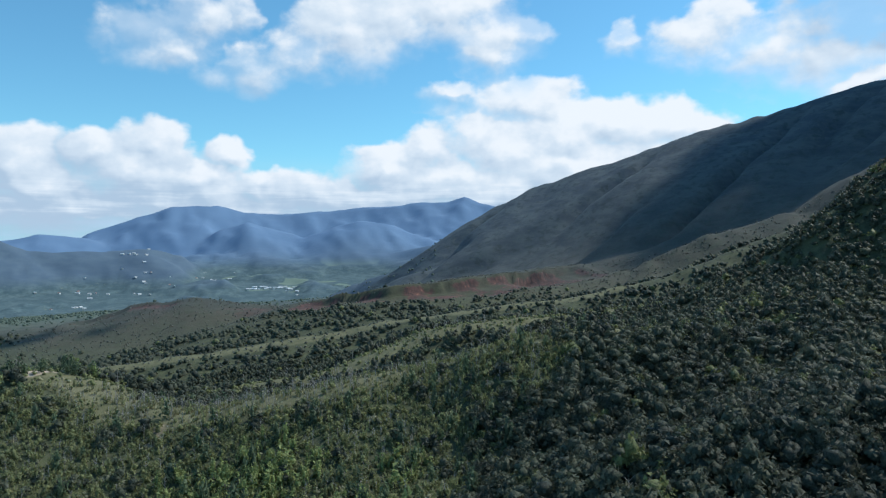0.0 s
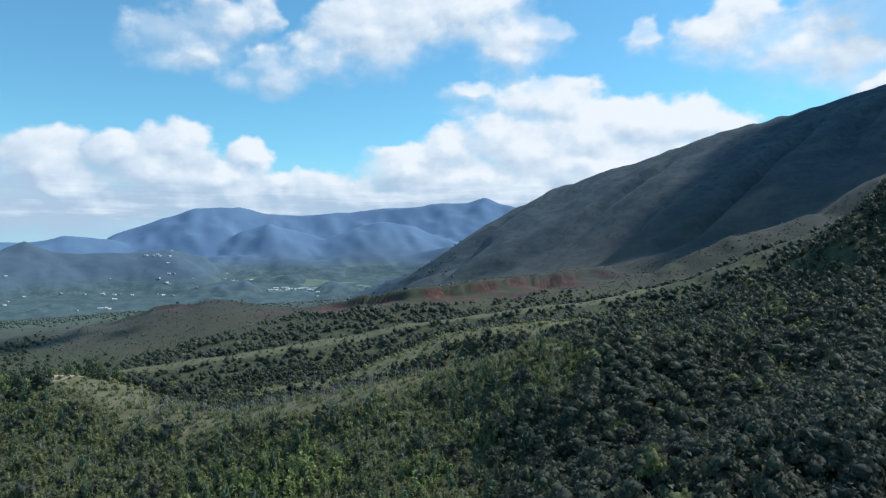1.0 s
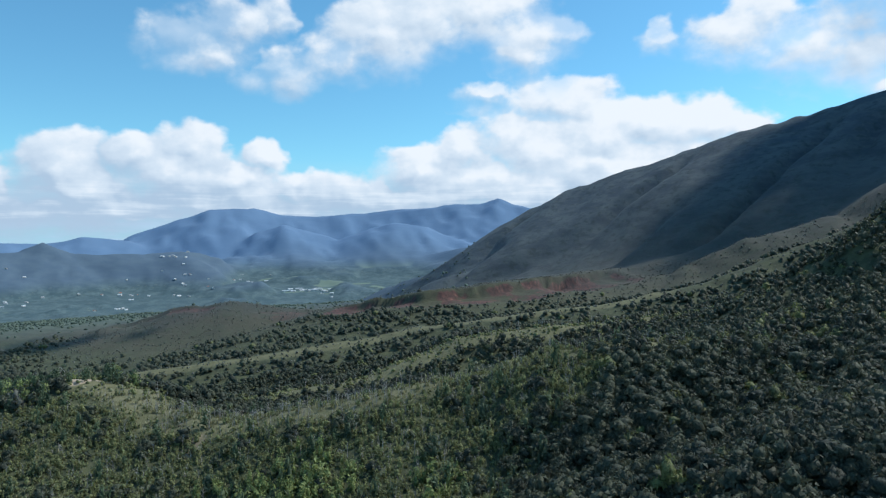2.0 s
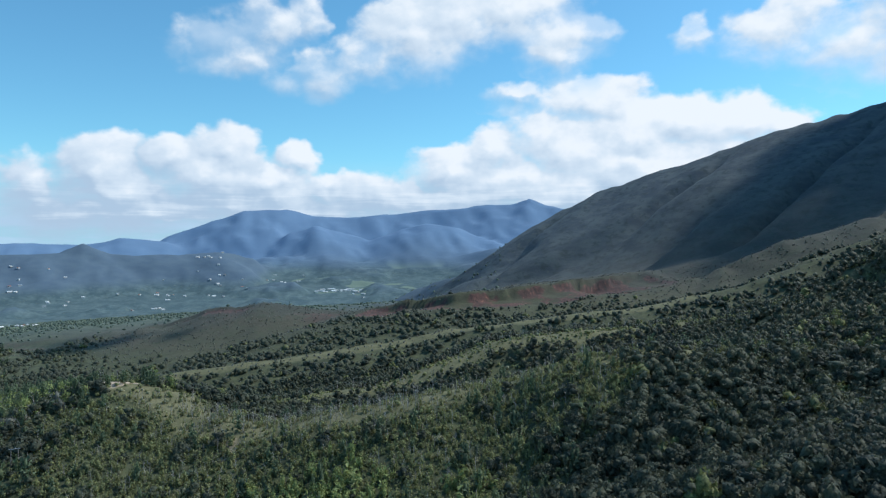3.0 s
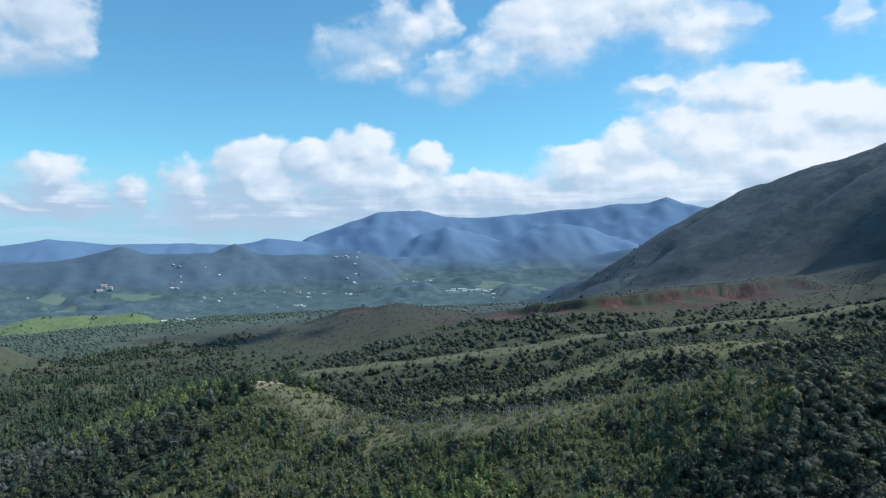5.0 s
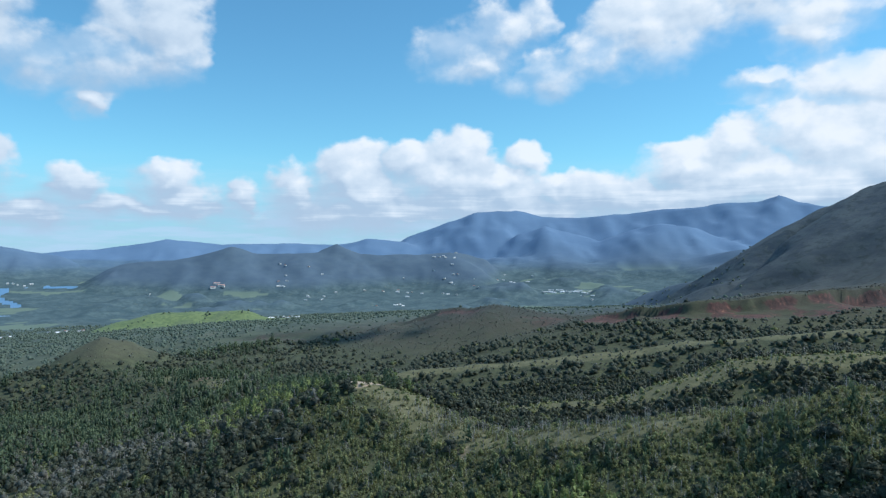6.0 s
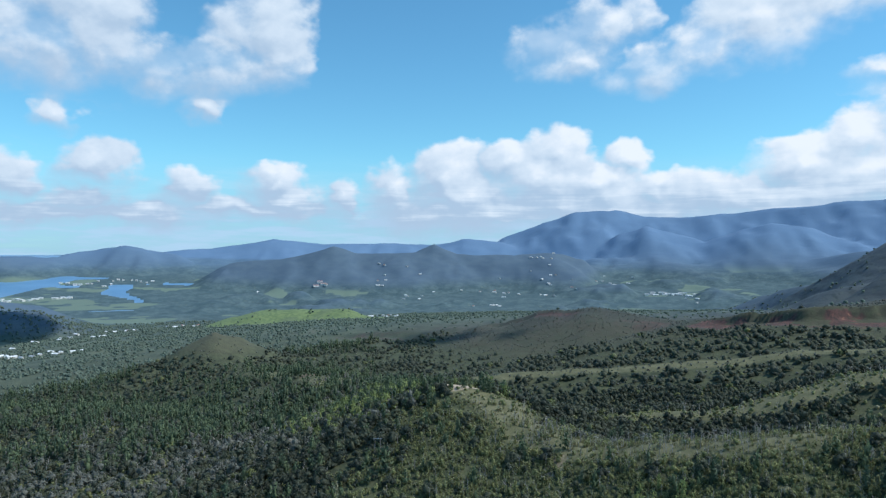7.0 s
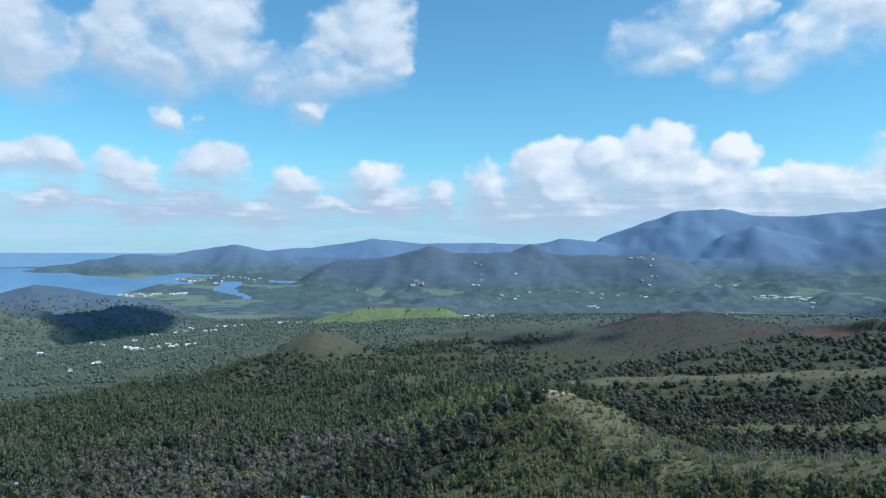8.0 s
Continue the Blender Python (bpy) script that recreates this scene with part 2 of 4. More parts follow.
def bay(x, y):
    """1 over the lagoon and its creeks."""
    turn, r = np.degrees(np.arctan2(x, y)), np.hypot(x, y)
    fall = np.where(r > 2000, fall_at(r), 9.0)
    wob = fbm(x, y, 200.0, 4, 51)
    shore = 3.25 - 0.10 * wob - np.maximum(turn + 66, 0) * 0.09
    open_water = smooth(shore - fall, -0.02, 0.02) * smooth(fall, 1.15, 1.2) * (1 - smooth(turn + 1.5 * wob, -55.5, -55.0))
    bars = fbm(turn * 40, fall * 700, 200.0, 4, 57)
    flats = smooth(bars + 0.5 * smooth(turn, -66, -57), 0.05, 0.12) * smooth(fall, 1.75, 1.85) * smooth(turn + 4.2 * np.clip(fall - 3.0, -1.3, 0), -66.5, -64)
    creek_at = -55.9 - 1.2 * smooth(3.6 - fall, 0, 0.9) + 0.35 * np.sin(fall * 6)
    creek = (np.abs(turn - creek_at) < 0.25 + 0.5 * smooth(3.4 - fall, 0, 0.6)) * (fall > 2.3) * (fall < 3.6)
    pond = (np.abs(fall - 2.32 - 0.02 * (turn + 51)) < 0.07) * (np.abs(turn + 51.4) < 2.6)
    sea = (r > 4050) * (1 - smooth(turn + 2 * wob, -62, -61))
    return np.clip(np.maximum(np.maximum(open_water * (1 - flats), sea), np.maximum(creek, pond)), 0, 1)


def side_at(d, round_off):
    return np.maximum(np.sqrt(d * d + round_off ** 2) - round_off, 0)


def ridge(name, points, toward, away, round_off, x, y):
    """Height of one ridge and its sides, distance from its crest, the crest's range, the way along it."""
    r = np.hypot(x, y)
    far = min(math.hypot(p[0], p[1]) for p in points) > 2000
    (ax, ay, _), (bx, by, _) = points[0], points[-1]
    run = ((x - ax) * (bx - ax) + (y - ay) * (by - ay)) / math.hypot(bx - ax, by - ay)
    d = np.full(x.shape, 1e9)
    weight, z, reach, along = 1e-60, 0.0, 0.0, 0.0
    u, v = (x + 55 * fbm(x, y, 230.0, 3, 91), y + 55 * fbm(x, y, 230.0, 3, 95)) if far else (x, y)
    for d0, z0, reach0, along0 in segments(u, v, points):
        w = (d0 + 2.0) ** -6.0
        d = np.minimum(d, d0)
        weight, z, reach, along = weight + w, z + w * z0, reach + w * reach0, along + w * along0
    z, reach, along = z / weight, reach / weight, along / weight
    slope = away + (toward - away) * smooth((reach - r) / (d + 1.0), -0.7, 0.7)
    side = side_at(d, round_off)
    bumps = (0.5 if far else 2.2) * 0.001 * reach * value_noise(run / (9 + 0.012 * reach), d * 0, 15) * np.exp(-d / (12 + 0.01 * reach))
    # spurs and gullies run down the sides
    if far:
        ribs = 0.9 - 2.8 * np.abs(fbm(x + 0.4 * y, y * 0.6, 210.0, 3, 7, 0.5))
        h = z + bumps - slope * side + np.minimum(side, 150) * 0.075 * ribs
    else:
        ribs = value_noise((run + 0.35 * d) / (24 + 0.02 * reach), d / 260, 7) + 0.6 * value_noise((run + 0.2 * d) / (11 + 0.009 * reach), d / 120, 9) + 0.14 * value_noise((run - 0.2 * d) / (5 + 0.004 * reach), d / 60, 19)
        if name == "main":
            gully = np.abs(value_noise((run + 0.55 * d + 30 * fbm(x, y, 160.0, 3, 5)) / 120, d / 600, 29))
            deep = smooth(d, 30, 160) * (1 - smooth(d, 420, 700))
            h = z + bumps - slope * side - 2.5 * ribs * deep - 30 * (1 - smooth(gully, 0.0, 0.45)) * deep
        else:
            h = z + bumps - slope * side - (0.11 * slope - 0.025) * np.minimum(side, 200) * ribs
    return h, d, reach, along


def relief(x, y):
    """Height of the land, how far each place is from the nearest crest of the near ridges, how deep it is cut away, a slow noise."""
    r = np.hypot(x, y)
    wander = fbm(x, y, 160.0, 3, 5)
    k = 6.0
    base = plain_height(r)
    knolls = 7 * fbm(x, y, 500.0, 4, 3) + 30 * np.maximum(0.35 - np.abs(fbm(x, y, 420.0, 4, 23)) * 1.6, 0) * smooth(r, 1150, 1500)
    knolls = knolls * smooth(r, 500, 1500) * (1 - smooth(r, 2600, 3400))
    swells = 80 * np.maximum(fbm(x, y, 260.0, 5, 33) - 0.05, 0) * smooth(r, 2200, 3000) * (1 - smooth(r, 4400, 4700)) * smooth(np.degrees(np.arctan2(x, y)), -56, -48)
    heights = [base + knolls + swells]
    line = np.full(x.shape, 1e9)
    cut = np.zeros(x.shape)
    for name, (points, toward, away, round_off) in RIDGES.items():
        xs, ys, zs = zip(*points)
        gone = np.hypot(np.maximum(np.maximum(min(xs) - x, x - max(xs)), 0), np.maximum(np.maximum(min(ys) - y, y - max(ys)), 0))
        m = gone < (max(zs) + 270) / min(toward, away) * 1.2 + 150
        if not m.any():
            continue
        px, py = x[m], y[m]
        h, d, reach, along = ridge(name, points, toward, away, round_off, px, py)
        full = np.full(x.shape, -1e4)
        full[m] = h
        heights.append(full)
        if name in ("near", "second", "third", "spur"):
            line[m] = np.minimum(line[m], d)
        if name in ("scar", "knob"):
            gap = smooth(value_noise(along / 55, d * 0, 21), -0.45, 0.15) if name == "knob" else 1.0
            deep = (21 * (0.85 + 0.3 * value_noise(along / 80, d * 0, 37)) if name == "scar" else 6) * gap * smooth(along, 60, 140) * (1 - smooth(along, 560, 600))
            edge = d + 16 * fbm(px, py, 62.0, 3, 31) + 4
            cut[m] = np.maximum(cut[m], np.where(reach > r[m], deep * smooth(edge, 0, 15) * (1 - smooth(edge, 24, 110)), 0))
    top = np.maximum.reduce(heights)
    total = sum(np.exp(np.maximum((h - top) / k, -40)) for h in heights)
    z = top + k * np.log(total)
    z = z - cut
    fine = fbm(x, y, 45.0, 4, 41) * 2.2 * smooth(r, 150, 400) * (1 - smooth(r, 1500, 2600))
    far_fine = fbm(x, y, 200.0, 3, 43) * 8 * smooth(r, 2500, 4000) * smooth(z - base, 8, 60)
    return z + fine + far_fine, line, cut, wander


# ---- materials ----
def material(name, build, rough=0.9, bump=0.0, bump_size=2.0, leaf=0.0, sheer=0.0):
    m = bpy.data.materials.new(name)
    m.use_nodes = True
    k = Nodes(m.node_tree)
    place = k.add("ShaderNodeNewGeometry").outputs["Position"]
    shader = k.add("ShaderNodeBsdfPrincipled", {"Roughness": rough, "Specular IOR Level": 0.25})
    out = build(k, place, shader)
    k.put(shader.inputs["Base Color"], out)
    if bump:
        h = k.noise(place, 1 / bump_size, 6.0, 0.65)
        b = k.add("ShaderNodeBump", {"Strength": 0.8, "Distance": bump, "Height": h})
        k.put(shader.inputs["Normal"], b.outputs[0])
    surface = shader.outputs[0]
    if leaf:
        thin = k.add("ShaderNodeBsdfTranslucent", {0: out})
        surface = k.add("ShaderNodeMixShader", {0: leaf, 1: surface, 2: thin.outputs[0]}).outputs[0]
    if sheer:
        clear = k.add("ShaderNodeBsdfTransparent")
        surface = k.add("ShaderNodeMixShader", {0: sheer, 1: surface, 2: clear.outputs[0]}).outputs[0]
    k.add("ShaderNodeOutputMaterial", {0: surface})
    return m


def plain(c, spread=0.25, size=1.0):
    """One colour, mottled at two scales."""
    def build(k, place, shader):
        n = k.math("ADD", k.math("MULTIPLY", k.noise(place, 1 / size), 0.6), k.math("MULTIPLY", k.noise(place, 7 / size), 0.4))
        return k.mix(k.ramp(n, 0.3, 0.7), tuple(v * (1 - spread) for v in c) + (1,), tuple(v * (1 + spread) for v in c) + (1,))
    return build


def land(k, place, shader):
    layers = k.add("ShaderNodeAttribute", attribute_name="cover")
    cover, sunlit_meadow = layers.outputs["Color"], layers.outputs["Alpha"]
    upland = k.add("ShaderNodeAttribute", attribute_name="upland").outputs["Fac"]
    grass, soil, remote = k.add("ShaderNodeSeparateColor", {0: cover}).outputs[:3]
    n1, n2, n3 = k.noise(place, 1 / 90, 6.0, 0.6), k.noise(place, 1 / 11, 6.0, 0.65), k.noise(place, 1 / 2.2, 4.0, 0.6)
    scrub = k.mix(k.ramp(n2, 0.35, 0.65), (0.044, 0.054, 0.031, 1), (0.088, 0.098, 0.050, 1))
    scrub = k.mix(k.ramp(n3, 0.45, 0.75, 0, 0.5), scrub, (0.125, 0.120, 0.080, 1))
    straw = k.mix(k.ramp(n2, 0.3, 0.7), (0.108, 0.110, 0.060, 1), (0.180, 0.172, 0.098, 1))
    straw = k.mix(k.ramp(n3, 0.4, 0.7, 0, 0.6), straw, (0.112, 0.115, 0.050, 1))
    heath = k.mix(k.ramp(n1, 0.35, 0.65), (0.060, 0.054, 0.042, 1), (0.100, 0.082, 0.060, 1))
    heath = k.mix(k.ramp(n2, 0.45, 0.62, 0, 0.8), heath, (0.036, 0.046, 0.032, 1))
    streak = k.noise(k.vec("MULTIPLY", place, (1.0, 1.0, 0.25)), 1 / 5, 5.0, 0.7)
    earth = k.mix(k.ramp(n2, 0.3, 0.7), (0.074, 0.043, 0.038, 1), (0.150, 0.076, 0.062, 1))
    earth = k.mix(k.ramp(streak, 0.45, 0.62), earth, (0.060, 0.042, 0.036, 1))
    earth = k.mix(k.ramp(streak, 0.40, 0.30), earth, (0.30, 0.145, 0.090, 1))
    earth = k.mix(k.ramp(remote, 0.09, 0.02), earth, (0.432, 0.348, 0.258, 1))
    near = k.mix(k.ramp(grass, 0.15, 0.75), scrub, straw)
    near = k.mix(k.math("MULTIPLY", k.ramp(upland, 0.0, 0.3), k.ramp(remote, 0.06, 0.2, 0, 0.8)), near, k.mix(grass, heath, straw))
    near = k.mix(k.ramp(k.math("ADD", soil, k.math("MULTIPLY", k.math("SUBTRACT", n2, 0.5), 0.5)), 0.35, 0.65), near, earth)
    # the far valley, fields, hills and mountains: blue distance haze painted into the colour
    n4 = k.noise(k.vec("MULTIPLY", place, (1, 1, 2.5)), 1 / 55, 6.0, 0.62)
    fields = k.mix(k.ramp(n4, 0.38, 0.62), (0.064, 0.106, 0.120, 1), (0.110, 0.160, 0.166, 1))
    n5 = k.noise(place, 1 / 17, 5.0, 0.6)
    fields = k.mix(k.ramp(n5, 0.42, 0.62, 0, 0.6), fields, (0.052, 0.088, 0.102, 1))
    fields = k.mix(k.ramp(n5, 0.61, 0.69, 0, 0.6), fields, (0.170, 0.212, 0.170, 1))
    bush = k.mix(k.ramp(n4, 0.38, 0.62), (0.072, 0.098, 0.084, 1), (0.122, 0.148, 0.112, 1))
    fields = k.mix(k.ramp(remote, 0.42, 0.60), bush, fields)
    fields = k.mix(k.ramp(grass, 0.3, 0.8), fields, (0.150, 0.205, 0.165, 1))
    hazy_slate = k.mix(k.ramp(n4, 0.35, 0.65), (0.086, 0.130, 0.182, 1), (0.100, 0.147, 0.194, 1))
    hazy_bluff = k.mix(k.ramp(n4, 0.35, 0.65), (0.050, 0.069, 0.088, 1), (0.086, 0.108, 0.118, 1))
    hazy_bluff = k.mix(k.ramp(n5, 0.50, 0.64, 0, 0.65), hazy_bluff, (0.034, 0.050, 0.056, 1))
    hazy_bluff = k.mix(k.ramp(n2, 0.56, 0.68, 0, 0.5), hazy_bluff, (0.105, 0.122, 0.108, 1))
    hazy_slate = k.mix(k.ramp(remote, 0.37, 0.52), hazy_bluff, hazy_slate)
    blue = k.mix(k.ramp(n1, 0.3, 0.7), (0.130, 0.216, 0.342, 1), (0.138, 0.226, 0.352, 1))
    far = k.mix(k.ramp(remote, 0.80, 0.95), k.mix(upland, fields, hazy_slate), k.mix(k.ramp(upland, 0.0, 0.35, 0.55, 1.0), fields, blue))
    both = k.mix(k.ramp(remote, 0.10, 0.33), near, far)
    # grass of the green hill, with its patch of sunlight painted into the colour
    sunlit_pasture = k.mix(k.ramp(n2, 0.3, 0.7), (0.120, 0.175, 0.075, 1), (0.210, 0.270, 0.110, 1))
    return k.mix(k.ramp(sunlit_meadow, 0.2, 0.8, 0.0, 0.85), both, sunlit_pasture)


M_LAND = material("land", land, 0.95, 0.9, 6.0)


def foliage(dark, light, dry):
    def build(k, place, shader):
        tint = k.add("ShaderNodeAttribute", attribute_name="tint").outputs["Fac"]
        own = k.add("ShaderNodeObjectInfo").outputs["Random"]
        leaf = k.add("ShaderNodeNewGeometry").outputs["Random Per Island"]
        hue = k.math("FRACT", k.math("ADD", tint, own))
        c = k.mix(hue, dark + (1,), light + (1,))
        c = k.mix(k.ramp(hue, 0.93, 0.975, 0, 0.75), c, dry + (1,))
        # leafy tufts by noise, shade between and lit outsides painted into the colour
        tuft_shade = k.noise(place, 1.3, 3.0, 0.7)
        c = k.mix(k.ramp(tuft_shade, 0.36, 0.52, 0.6, 0.0), c, tuple(v * 0.3 for v in dark) + (1,))
        c = k.mix(k.ramp(tuft_shade, 0.56, 0.72, 0.0, 0.6), c, tuple(v * 1.35 for v in light) + (1,))
        return k.mix(k.math("MULTIPLY", leaf, 0.3), c, k.mix(0.6, c, light + (1,)))
    return build


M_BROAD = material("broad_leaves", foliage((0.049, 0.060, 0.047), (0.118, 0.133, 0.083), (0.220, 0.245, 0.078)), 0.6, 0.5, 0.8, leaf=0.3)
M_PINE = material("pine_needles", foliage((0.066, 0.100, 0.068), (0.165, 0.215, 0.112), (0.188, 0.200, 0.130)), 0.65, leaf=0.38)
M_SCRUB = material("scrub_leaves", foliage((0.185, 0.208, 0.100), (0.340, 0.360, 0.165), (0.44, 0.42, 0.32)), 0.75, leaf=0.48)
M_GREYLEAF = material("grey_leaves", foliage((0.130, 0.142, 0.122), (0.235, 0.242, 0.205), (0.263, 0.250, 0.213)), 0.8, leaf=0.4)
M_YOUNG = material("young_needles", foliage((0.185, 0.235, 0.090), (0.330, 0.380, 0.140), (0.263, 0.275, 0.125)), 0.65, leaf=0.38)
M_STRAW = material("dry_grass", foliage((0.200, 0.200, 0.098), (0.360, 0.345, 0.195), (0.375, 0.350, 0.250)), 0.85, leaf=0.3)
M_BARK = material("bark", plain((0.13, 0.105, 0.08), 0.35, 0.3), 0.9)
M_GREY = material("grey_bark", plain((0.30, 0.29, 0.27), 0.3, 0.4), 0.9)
# paler leaves for the valley trees, distance haze painted into their colour
M_FAR = material("hazed_far_leaves", foliage((0.082, 0.116, 0.098), (0.142, 0.180, 0.134), (0.163, 0.188, 0.150)), 0.9, 0.5, 1.5)


def mesh_from(name, verts, faces, mats, tint=None, slots=None):
    """A mesh from arrays; faces all of one size."""
    me = bpy.data.meshes.new(name)
    n, m, c = len(verts), len(faces), faces.shape[1]
    me.vertices.add(n)
    me.vertices.foreach_set("co", np.asarray(verts, np.float32).ravel())
    me.loops.add(m * c)
    me.loops.foreach_set("vertex_index", np.asarray(faces, np.int32).ravel())
    me.polygons.add(m)
    me.polygons.foreach_set("loop_start", np.arange(0, m * c, c, dtype=np.int32))
    for mat in mats:
        me.materials.append(mat)
    if slots is not None:
        me.polygons.foreach_set("material_index", np.asarray(slots, np.int32))
    if tint is not None:
        me.attributes.new("tint", "FLOAT", "POINT").data.foreach_set("value", np.asarray(tint, np.float32))
    me.update(calc_edges=True)
    return me


# ---- ground ----
def make_ground():
    turns = np.concatenate([np.arange(-180, -78, 3.0), np.arange(-78, 40, 0.25), np.arange(40, 180, 3.0)])
    ranges = np.concatenate([[0.02, 6.0], np.linspace(20, 190, 12), 200 * 1.0105 ** np.arange(0, 310), np.arange(985.0, 1260.0, 5.0), np.arange(2250.0, 4880.0, 42.0)])
    ranges = np.sort(ranges)
    ranges = np.concatenate([ranges[ranges < 4890], [4895.0]])
    A, R = np.meshgrid(np.radians(turns), ranges, indexing="ij")
    x, y = np.sin(A) * R, np.cos(A) * R
    z, line, cut, wander = relief(x, y)
    z = z - 9 * bay(x, y)
    na, nr = A.shape
    idx = np.arange(na * nr).reshape(na, nr)
    nxt = np.roll(idx, -1, axis=0)
    faces = np.stack([idx[:, :-1], idx[:, 1:], nxt[:, 1:], nxt[:, :-1]], -1).reshape(-1, 4)
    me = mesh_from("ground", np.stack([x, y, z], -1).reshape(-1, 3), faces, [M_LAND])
    me.polygons.foreach_set("use_smooth", np.ones(len(faces), bool))
    grass = (1 - smooth(line + 12 * wander, 7, 24)) * smooth(R, 250, 330) * (1 - smooth(np.degrees(A), 13, 18))
    grass = grass * (1 - 0.85 * smooth(R + 60 * wander, 860, 1000))
    tops = [(-214, 366, 10), (-533, 576, 9), (-130, 312, 7)]
    soil = smooth(cut, 0.4, 4) * (0.95 + 0.5 * fbm(x, y, 24.0, 4, 81))
    broken = fbm(x, y, 34.0, 5, 83)
    soil = soil * (0.40 + 0.60 * smooth(broken, -0.22, 0.12))
    knoll = 1 - smooth(crest(x, y, RIDGES["knob"][0]) + 40 * wander, 70, 190)
    soil = soil * (1 - 0.45 * knoll)
    soil = np.maximum(soil, 0.5 * knoll * smooth(fbm(x, y * 2.0, 60.0, 5, 87), 0.08, 0.3))
    for tx, ty, tr in tops:
        soil = np.maximum(soil, (0.5 if tr == 7 else 1.0) - smooth(np.hypot((x - tx) * 0.8, (y - ty) * 0.5) + 3 * wander, tr * 0.5, tr))
    # pastures on the valley floor, long and narrow as seen from the hills
    turn = np.degrees(A)
    plots = smooth(fbm(turn * 30, fall_at(R) * 420, 150.0, 4, 77), 0.22, 0.3) * smooth(R, 2000, 2200) * (1 - smooth(R, 3700, 3900))
    grass = np.maximum(grass, plots * (1 - smooth(z - plain_height(R), 10, 30)))
    for ft, ff, fw, fh in ((-7.7, 1.45, 2.6, 0.28), (-56.0, 3.75, 1.9, 0.14), (-15.0, 2.2, 2.0, 0.08), (-45.5, 3.3, 1.2, 0.22)):
        spot = np.hypot((turn - ft) / fw, (fall_at(R) - ff - 0.02 * (turn - ft)) / fh) + 0.3 * wander
        grass = np.maximum(grass, (1 - smooth(spot, 0.8, 1.1)) * (R > 2000))
    # mask for the green hill's grass and the sun patch painted on it
    dg = crest(x, y, RIDGES["green"][0])
    sunlit_meadow = (1 - smooth(dg + 110 * wander, 100, 190)) * (0.55 + 0.45 * smooth(fbm(x, y, 90.0, 4, 79), -0.25, 0.1))
    cone = 1 - smooth(np.hypot(x + 880, y - 750) + 25 * wander, 45, 110)
    grass = np.maximum(grass, 0.4 * cone)
    # 0..1 by range; the haze painted into the land colour grows with it
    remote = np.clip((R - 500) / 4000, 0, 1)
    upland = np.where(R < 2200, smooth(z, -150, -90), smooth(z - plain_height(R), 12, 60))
    col = np.stack([grass, soil, remote, sunlit_meadow], -1).reshape(-1, 4)
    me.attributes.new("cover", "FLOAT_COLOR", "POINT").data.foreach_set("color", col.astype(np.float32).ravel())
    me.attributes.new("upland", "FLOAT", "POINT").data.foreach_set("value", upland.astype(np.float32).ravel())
    return tagged(new("ground", me), "rolling scrub-covered hills, valley floor and far haze-blue mountains", "terrain", kind="structure")


make_ground()


def water_material(k, place, shader):
    k.put(shader.inputs["Roughness"], 0.3)
    return k.mix(k.ramp(k.noise(place, 1 / 180, 4.0), 0.35, 0.65), (0.120, 0.255, 0.420, 1), (0.155, 0.300, 0.475, 1))


M_WATER = material("lagoon_water", water_material, 0.3, 0.3, 8.0)


def make_water():
    turns, ranges = np.radians(np.arange(-84, -46, 0.5)), np.linspace(3000, 4890, 60)
    A, R = np.meshgrid(turns, ranges, indexing="ij")
    v = np.stack([np.sin(A) * R, np.cos(A) * R, plain_height(R) - 1.5], -1).reshape(-1, 3)
    idx = np.arange(A.size).reshape(A.shape)
    f = np.stack([idx[:-1, :-1], idx[:-1, 1:], idx[1:, 1:], idx[1:, :-1]], -1).reshape(-1, 4)
    return tagged(new("water", mesh_from("water", v, f, [M_WATER])), "calm pale blue lagoon beyond the coastal plain", "water", kind="structure")


make_water()

# ---- plants ----
rng = np.random.default_rng(4)


def quads_to_tris(q):
    return np.concatenate([q[:, [0, 1, 2]], q[:, [0, 2, 3]]])


def sprays_at(centres, outward, size, droop=0.0):
    """Small pointed leaf sprays at the centres, facing roughly outward."""
    n = len(centres)
    o = outward + rng.normal(0, 0.55, (n, 3))
    o /= np.linalg.norm(o, axis=1)[:, None]
    u = np.cross(o, rng.normal(0, 1, (n, 3)))
    u /= np.linalg.norm(u, axis=1)[:, None] + 1e-6
    w = np.cross(o, u)
    s = size * rng.uniform(0.6, 1.4, (n, 1))
    down = np.array([0, 0, -droop]) * s
    pts = np.stack([centres - u * s, centres + w * s * 0.7 + o * s * 0.4, centres + u * s * 0.6 - w * s * 0.8 + down], 1)
    return pts.reshape(-1, 3), np.arange(3 * n).reshape(n, 3)


def merge(pieces):
    vs, fs, at = [], [], 0
    for v, f in pieces:
        vs.append(v), fs.append(f + at)
        at += len(v)
    return np.concatenate(vs), np.concatenate(fs)


def prism(p0, p1, r0, r1, sides=4):
    """A tapered limb."""
    p0, p1 = np.array(p0, float), np.array(p1, float)
    d = p1 - p0
    d /= np.linalg.norm(d)
    u = np.cross(d, [0.3, 1, 0.1])
    u /= np.linalg.norm(u)
    w = np.cross(d, u)
    a = np.arange(sides) * 2 * math.pi / sides
    ring = np.cos(a)[:, None] * u + np.sin(a)[:, None] * w
    v = np.concatenate([p0 + ring * r0, p1 + ring * r1])
    i = np.arange(sides)
    j = (i + 1) % sides
    return v, quads_to_tris(np.stack([i, j, j + sides, i + sides], 1))


